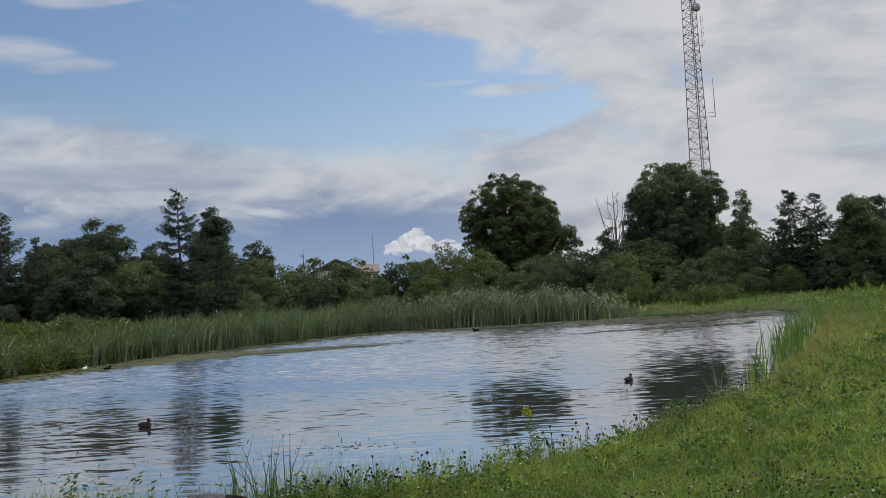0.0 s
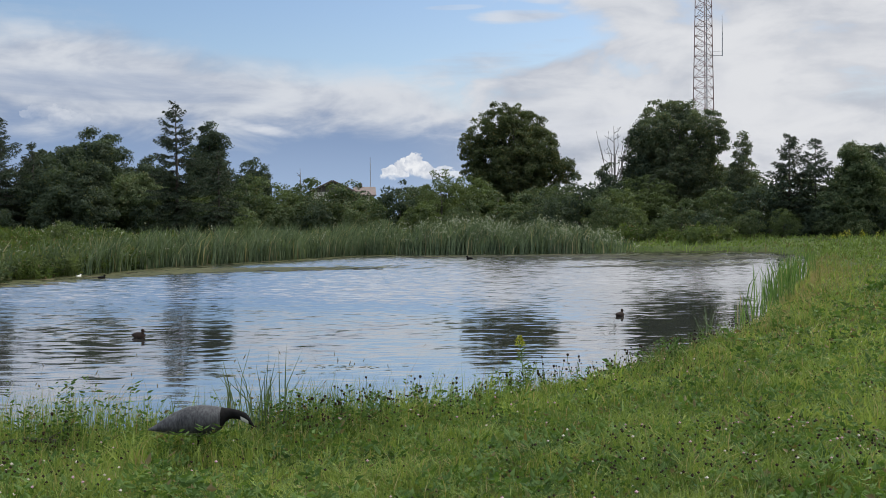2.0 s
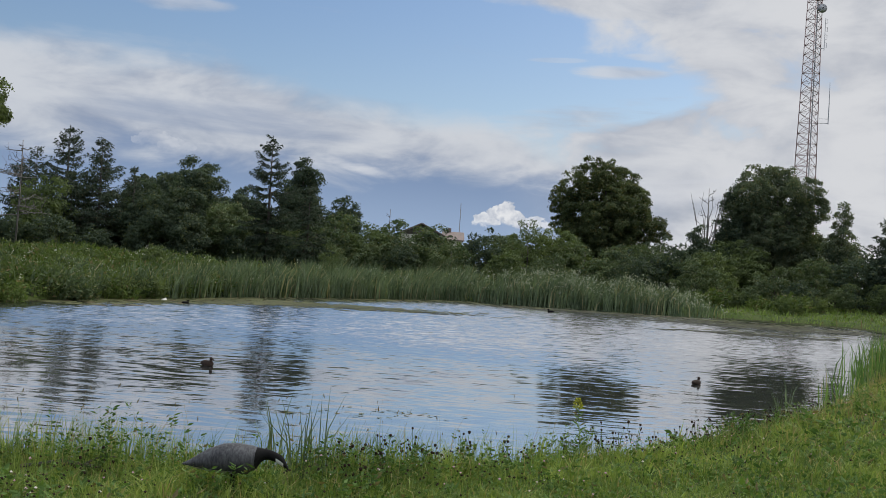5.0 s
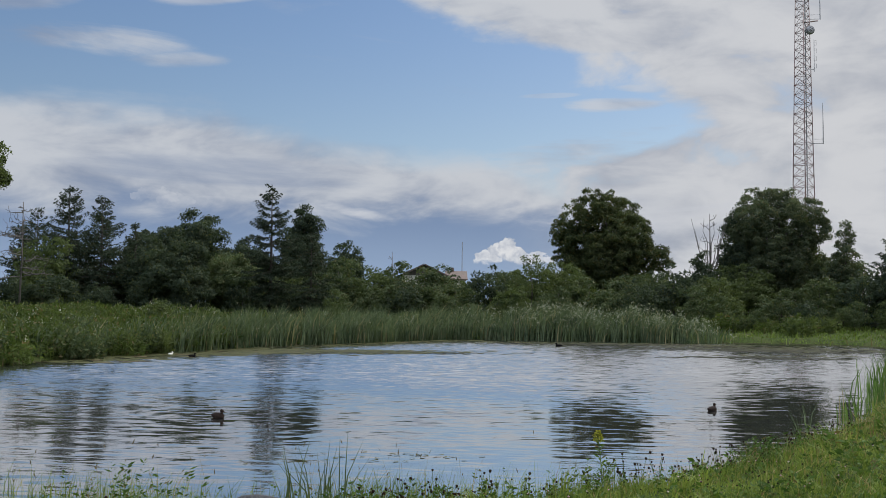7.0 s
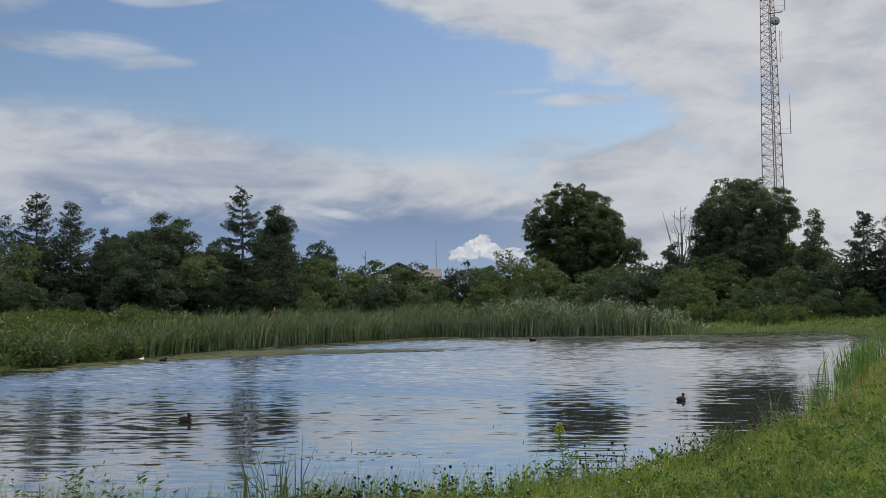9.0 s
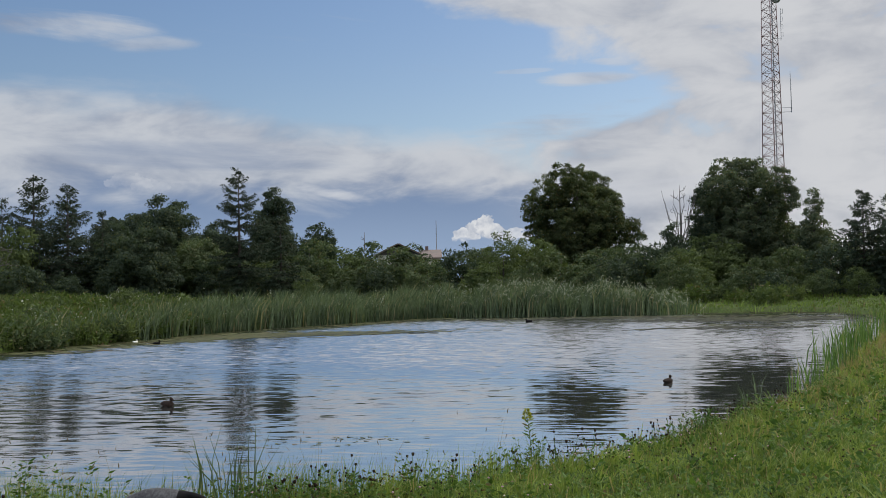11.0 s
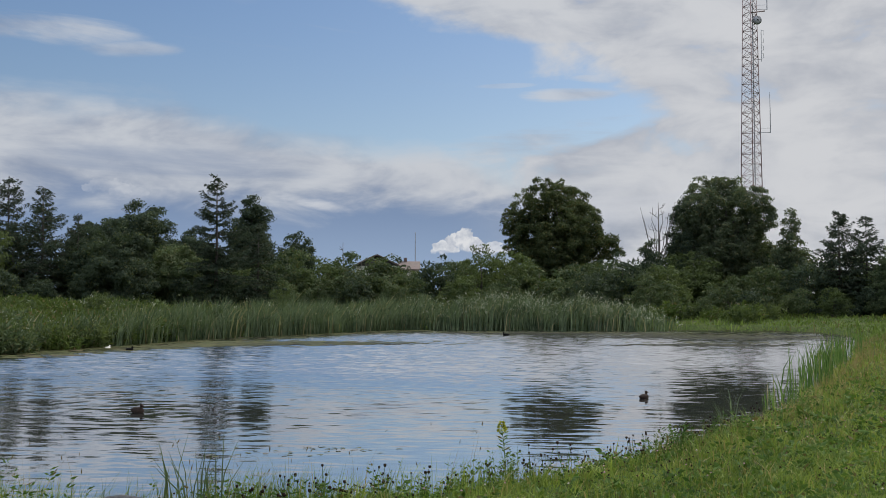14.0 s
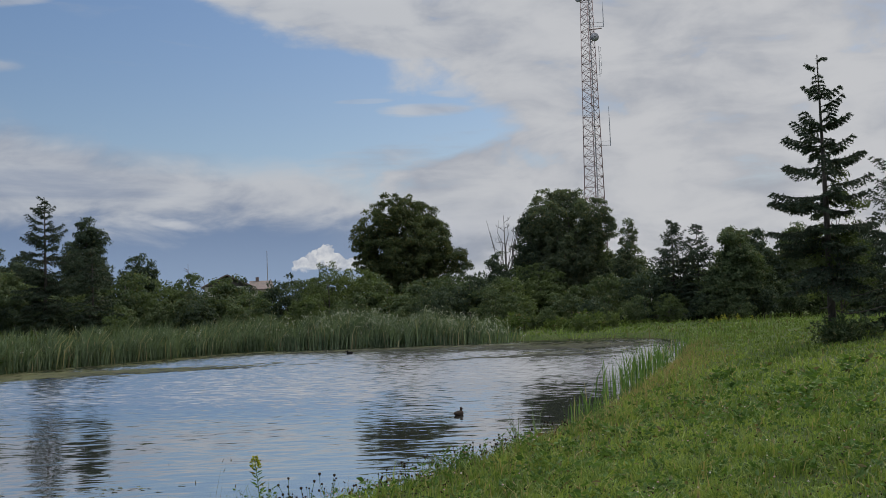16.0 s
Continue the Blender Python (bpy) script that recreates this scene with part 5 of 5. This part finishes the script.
# ---- goose, ducks and a white bird ----
DOWN = solid("grey-brown goose plumage", (0.020, 0.021, 0.023), (0.082, 0.083, 0.086), 34.0, 0.9, 0, 0.004, (1.6, 1, 0.6), 0.2)
BREAST = solid("pale grey breast plumage", (0.13, 0.125, 0.12), (0.20, 0.195, 0.185), 20.0, 0.8)
BLACK = solid("matt black plumage", (0.004, 0.004, 0.004), (0.012, 0.012, 0.012), 20.0, 0.95, gloss=0.1)
WHITE = solid("dull white plumage", (0.52, 0.51, 0.48), (0.68, 0.67, 0.64), 20.0, 0.7)
BROWN = solid("dark brown plumage", (0.012, 0.009, 0.008), (0.036, 0.026, 0.021), 30.0, 0.95, gloss=0.1)


def loft(spine, sides=14, flat=0.9, slot=None):
    """A closed body round a spine of (x, z, radius up and down, radius across)."""
    s = np.array(spine, float)
    ang = np.arange(sides) * 2 * math.pi / sides
    v = np.stack([s[:, :1] + 0 * ang, np.cos(ang) * s[:, 3:4], s[:, 1:2] + np.sin(ang) * s[:, 2:3]], -1)
    n = len(s)
    k, j = np.meshgrid(np.arange(n - 1), np.arange(sides), indexing="ij")
    q, w = (k * sides + j).ravel(), (k * sides + (j + 1) % sides).ravel()
    t = np.concatenate([np.stack([q, w, w + sides], 1), np.stack([q, w + sides, q + sides], 1)])
    where = np.concatenate([np.stack([k.ravel(), j.ravel()], 1)] * 2)
    slots = np.array([slot(a, ang[b]) for a, b in where]) if slot else np.zeros(len(t), int)
    c = np.concatenate([v.reshape(-1, 3), [[s[0, 0], 0, s[0, 1]], [s[-1, 0], 0, s[-1, 1]]]])
    e, m = (n - 1) * sides, n * sides
    i = np.arange(sides)
    caps = np.concatenate([np.stack([(i + 1) % sides, i, 0 * i + m], 1), np.stack([e + i, e + (i + 1) % sides, 0 * i + m + 1], 1)])
    return c, t, slots, caps


# a live goose with its head down, modelled as one still body
def feeding_goose(at, turn):
    spine = [(-0.45, -0.055, 0.006, 0.02), (-0.40, -0.045, 0.022, 0.05), (-0.33, -0.030, 0.055, 0.08), (-0.24, -0.008, 0.092, 0.12),
             (-0.12, 0.010, 0.122, 0.15), (0.0, 0.014, 0.130, 0.155), (0.10, 0.014, 0.120, 0.14), (0.17, 0.030, 0.092, 0.105), (0.205, 0.056, 0.060, 0.062),
             (0.24, 0.066, 0.046, 0.044), (0.29, 0.062, 0.040, 0.038), (0.335, 0.046, 0.040, 0.036), (0.37, 0.028, 0.043, 0.038), (0.40, 0.006, 0.036, 0.032),
             (0.425, -0.022, 0.020, 0.02), (0.446, -0.052, 0.006, 0.010)]

    def slot(a, g):
        down = math.sin(g)
        if a >= 7:
            return 3 if a in (11, 12) and -0.85 < down < 0.3 else 2
        if a <= 4 and down < -0.5:
            return 3
        return 0
    v, t, s, caps = loft(spine, 18, slot=slot)
    b = Buf()
    b.add(v, caps, 2)
    for k in range(4):
        if (s == k).any():
            b.add(v, t[s == k], k)
    for y in (-0.05, 0.05):
        b.add(*tube([(-0.02, y, -0.08), (-0.03, y, -0.34)], 0.010, 6), 2)
    ob = part("feeding_goose", b, [DOWN, BREAST, BLACK, WHITE], None, "feeding goose with grey body and black neck on the bank", True)
    tagged(ob, category="decoy")
    ob.location, ob.rotation_euler = at, (0, 0, turn)


feeding_goose((-2.56, 7.9, 0.69), radians(4))


# live water birds, each modelled as a still body at one spot
def floating_duck(x, y, turn, size, mat, label):
    spine = [(-0.20, 0.075, 0.006, 0.03), (-0.16, 0.068, 0.030, 0.055), (-0.08, 0.055, 0.066, 0.090), (0.02, 0.052, 0.076, 0.100), (0.10, 0.055, 0.064, 0.082), (0.15, 0.065, 0.036, 0.045)]
    head = [(0.075, 0.165, 0.012, 0.014), (0.10, 0.170, 0.036, 0.032), (0.135, 0.165, 0.034, 0.030), (0.16, 0.155, 0.016, 0.018), (0.205, 0.148, 0.008, 0.016)]
    b = Buf()
    for s in (spine, head):
        v, t, _, caps = loft(s, 12)
        b.add(v, np.concatenate([t, caps]))
    b.add(*tube([(0.10, 0, 0.05), (0.115, 0, 0.10), (0.105, 0, 0.16)], [0.042, 0.032, 0.028], 8))
    ob = part("floating_duck", b, mat, None, label, True)
    tagged(ob, category="decoy", group="floating decoys")
    ob.location, ob.rotation_euler, ob.scale = (x, y, -0.01), (0, 0, turn), (size,) * 3


floating_duck(3.85, 23.2, radians(52), 0.92, BROWN, "dark brown duck floating in the open water")
floating_duck(-6.8, 19.8, radians(-32), 1.0, BROWN, "dark brown duck floating among ripples")
floating_duck(1.2, 57.2, radians(170), 1.15, BLACK, "black duck floating before the far reeds")
floating_duck(-15.0, 41.1, radians(10), 0.95, BLACK, "dark duck beside the floating weed")
floating_duck(-16.5, 42.5, radians(60), 0.75, WHITE, "white bird beside the floating weed")

# ---- a dark fallen branch in the bank grass ----
ob = thing("fallen_branch", (-4.0, 8.1, -0.06), "dark fallen branch half hidden in the bank grass", "branch")
b = Buf().add(*tube([(-0.55, 0, 0.50), (-0.2, 0.05, 0.56), (0.1, 0.0, 0.55), (0.45, -0.05, 0.47)], [0.016, 0.022, 0.020, 0.010], 6))
part("stick", b, BARK, ob)
part("twig", Buf().add(*tube([(0.0, 0.02, 0.55), (0.15, 0.1, 0.63), (0.28, 0.12, 0.62)], [0.010, 0.008, 0.004], 5)), BARK, ob)


# ---- the radio tower ----
def radio_tower(x, y):
    z0 = float(land(x, y))
    ob = thing("radio_tower", (x, y, z0 + 1.06), "tall three-legged lattice radio tower of weathered reddish grey steel", "tower", size=0.7)
    top = 60.0

    def leg(k, z):
        r = 2.45 - 0.0218 * z
        a = radians(20 + 120 * k)
        return np.array([math.cos(a) * r, math.sin(a) * r, z])
    for k in range(3):
        part("leg", Buf().add(*tube([leg(k, -1.8), leg(k, top)], [0.095, 0.065], 8)), STEEL, ob, smooth=True)
    zs = [0.0]
    while zs[-1] < top - 1.0:
        zs.append(zs[-1] + max(1.25, 2.3 - 0.018 * zs[-1]))
    for a, c in zip(zs[:-1], zs[1:]):
        c = min(c, top)
        for k in range(3):
            j = (k + 1) % 3
            part("brace", Buf().add(*tube([leg(k, a), leg(j, c)], 0.040, 4)), STEEL, ob)
            part("brace", Buf().add(*tube([leg(j, a), leg(k, c)], 0.040, 4)), STEEL, ob)
            part("strut", Buf().add(*tube([leg(k, c), leg(j, c)], 0.040, 4)), STEEL, ob)
    part("cable_run", Buf().add(*tube([(0.5, -0.4, 0), (0.3, -0.3, top)], 0.10, 6)), GALV, ob)

    def whip(name, u, z, h, reach):
        h0 = Buf().add(*tube([(u, -0.4, z), (u + reach, -0.5, z)], 0.05, 5))
        arm = part("antenna_arm", h0, GALV, ob)
        part("arm_brace", Buf().add(*tube([(u, -0.4, z + 0.75), (u + reach, -0.5, z + 0.75)], 0.035, 5)), GALV, arm)
        part(name, Buf().add(*tube([(u + reach, -0.5, z - 0.1), (u + reach, -0.5, z + h * 0.5), (u + reach - 0.05, -0.5, z + h)], [0.085, 0.07, 0.03], 6)), GALV, arm)
    whip("whip_antenna", 1.0, 28.6, 7.0, 2.1)
    whip("whip_antenna", 0.7, 50.2, 4.6, 2.1)
    mast = part("folded_antenna", Buf().add(*tube([(1.75, -0.5, 41.0), (1.75, -0.5, 46.6)], 0.05, 5)), GALV, ob)
    for k in range(4):
        z = 41.6 + k * 1.35
        part("loop", Buf().add(*tube([(1.75, -0.5, z), (2.1, -0.5, z), (2.1, -0.5, z + 0.8), (1.75, -0.5, z + 0.8)], 0.035, 4)), GALV, mast)
    part("antenna_arm", Buf().add(*tube([(0.5, -0.4, 41.4), (1.75, -0.5, 41.4)], 0.05, 5)), GALV, ob)

    def dish(px, z, r, face):
        n, rings = 20, 5
        v = [[0, 0.0, 0]]
        for i in range(1, rings + 1):
            f = i / rings
            v += [[math.cos(a) * r * f, -0.45 * r * (1 - math.sqrt(max(0, 1 - f * f * 0.9))) * -1.0, math.sin(a) * r * f] for a in np.arange(n) * 2 * math.pi / n]
        t = [[0, 1 + k, 1 + (k + 1) % n] for k in range(n)]
        for i in range(rings - 1):
            for k in range(n):
                a0, a1 = 1 + i * n + k, 1 + i * n + (k + 1) % n
                t += [[a0, a1, a1 + n], [a0, a1 + n, a0 + n]]
        d = part("dish", Buf().add(v, t), GALV, ob, "round grey drum dish", True)
        d.location, d.rotation_euler = (px, -1.0, z), (0, 0, face)
        rim = Buf().add(*tube([(0, 0.05, 0), (0, 0.5, 0)], [r * 0.98, r * 0.9], 20))
        part("drum", rim, GALV, d, smooth=True)
        part("mount", Buf().add(*tube([(0, 0.4, 0), (-0.3, 1.0, 0)], 0.08, 5)), GALV, d)
    dish(1.05, 48.2, 0.78, radians(10))
    dish(-1.85, 55.2, 0.62, radians(-50))
    part("ice_shield", Buf().add(*tube([(-0.2, -0.8, 49.5), (2.3, -1.0, 49.75)], 0.11, 4)), STEEL, ob)


radio_tower(32.0, 119.4)


# ---- the house behind the thicket ----
def house(x, y, turn):
    z = float(land(x, y))
    ob = thing("house", (x, y, z), "low house with pale walls and a brown shingle roof", "house", turn=turn, size=1.12)
    wall = solid("pale house wall", (0.42, 0.41, 0.38), (0.56, 0.55, 0.52), 3.0, 0.8)
    tile = solid("brown roof shingles", (0.085, 0.065, 0.058), (0.17, 0.13, 0.115), 5.0, 0.85)
    trim = solid("dark gable boards", (0.05, 0.045, 0.045), (0.09, 0.08, 0.08), 4.0, 0.8)

    def slab(lo, hi):
        (a, b_, c), (d, e, f) = lo, hi
        v = [(a, b_, c), (d, b_, c), (d, e, c), (a, e, c), (a, b_, f), (d, b_, f), (d, e, f), (a, e, f)]
        t = [(0, 2, 1), (0, 3, 2), (4, 5, 6), (4, 6, 7), (0, 1, 5), (0, 5, 4), (1, 2, 6), (1, 6, 5), (2, 3, 7), (2, 7, 6), (3, 0, 4), (3, 4, 7)]
        return v, t
    def roof(w, y0, y1, eave, ridge, x0=0.0):
        for s in (-1, 1):
            e, r = np.array([x0 + s * (w + 0.4), 0, eave - 0.15]), np.array([x0, 0, ridge])
            up = np.array([s * 0.05, 0, 0.14])
            v = [np.array([p[0], yy, p[2]]) + o for yy in (y0, y1) for o in (0 * up, up) for p in (e, r)]
            part("roof", Buf().add(v, [(0, 1, 3), (0, 3, 2), (4, 7, 5), (4, 6, 7), (2, 3, 7), (2, 7, 6), (0, 5, 1), (0, 4, 5), (0, 2, 6), (0, 6, 4), (1, 5, 7), (1, 7, 3)]), tile, ob)
    part("wall", Buf().add(*slab((-2.6, -5.0, 0), (2.6, 5.0, 4.45))), wall, ob)
    g = Buf().add([(-2.6, -5.0, 4.45), (2.6, -5.0, 4.45), (0, -5.0, 5.65), (-2.6, -4.8, 4.45), (2.6, -4.8, 4.45), (0, -4.8, 5.65)],
                  [(0, 1, 2), (4, 3, 5), (0, 2, 5), (0, 5, 3), (1, 4, 5), (1, 5, 2)])
    part("gable", g, trim, ob, "dark boarded gable")
    roof(2.6, -5.6, 5.2, 4.45, 5.75)
    part("wing_wall", Buf().add(*slab((2.63, -1.0, 0), (5.2, 4.0, 4.2))), wall, ob)
    v = [(2.63, -1.5, 4.15), (5.5, -1.5, 4.15), (5.5, 1.5, 5.25), (2.63, 1.5, 5.25), (2.63, 4.5, 4.15), (5.5, 4.5, 4.15)]
    part("wing_roof", Buf().add(v + [(a, b_, c - 0.14) for a, b_, c in v], [(0, 1, 2), (0, 2, 3), (3, 2, 5), (3, 5, 4), (6, 8, 7), (6, 9, 8), (9, 11, 8), (9, 10, 11),
                                    (0, 7, 1), (0, 6, 7), (1, 7, 8), (1, 8, 2), (2, 8, 11), (2, 11, 5), (4, 5, 11), (4, 11, 10), (0, 3, 9), (0, 9, 6), (3, 4, 10), (3, 10, 9)]), tile, ob)
    part("chimney", Buf().add(*slab((3.4, 1.2, 5.0), (3.8, 1.6, 5.7))), tile, ob)
    w = part("window", Buf().add(*slab((-0.7, -5.06, 2.4), (0.7, -4.96, 3.7))), trim, ob, "dark window")
    part("pane", Buf().add(*slab((-0.6, -5.08, 2.5), (0.6, -5.065, 3.6))), GALV, w)


house(-15.9, 139.0, radians(6))
ob = thing("antenna_pole", (-10.9, 144.5, float(land(-10.9, 144.5))), "thin grey antenna pole behind the thicket", "antenna")
part("pole", Buf().add(*tube([(0, 0, 0), (0, 0, 10.6)], [0.10, 0.05], 6)), GALV, ob)
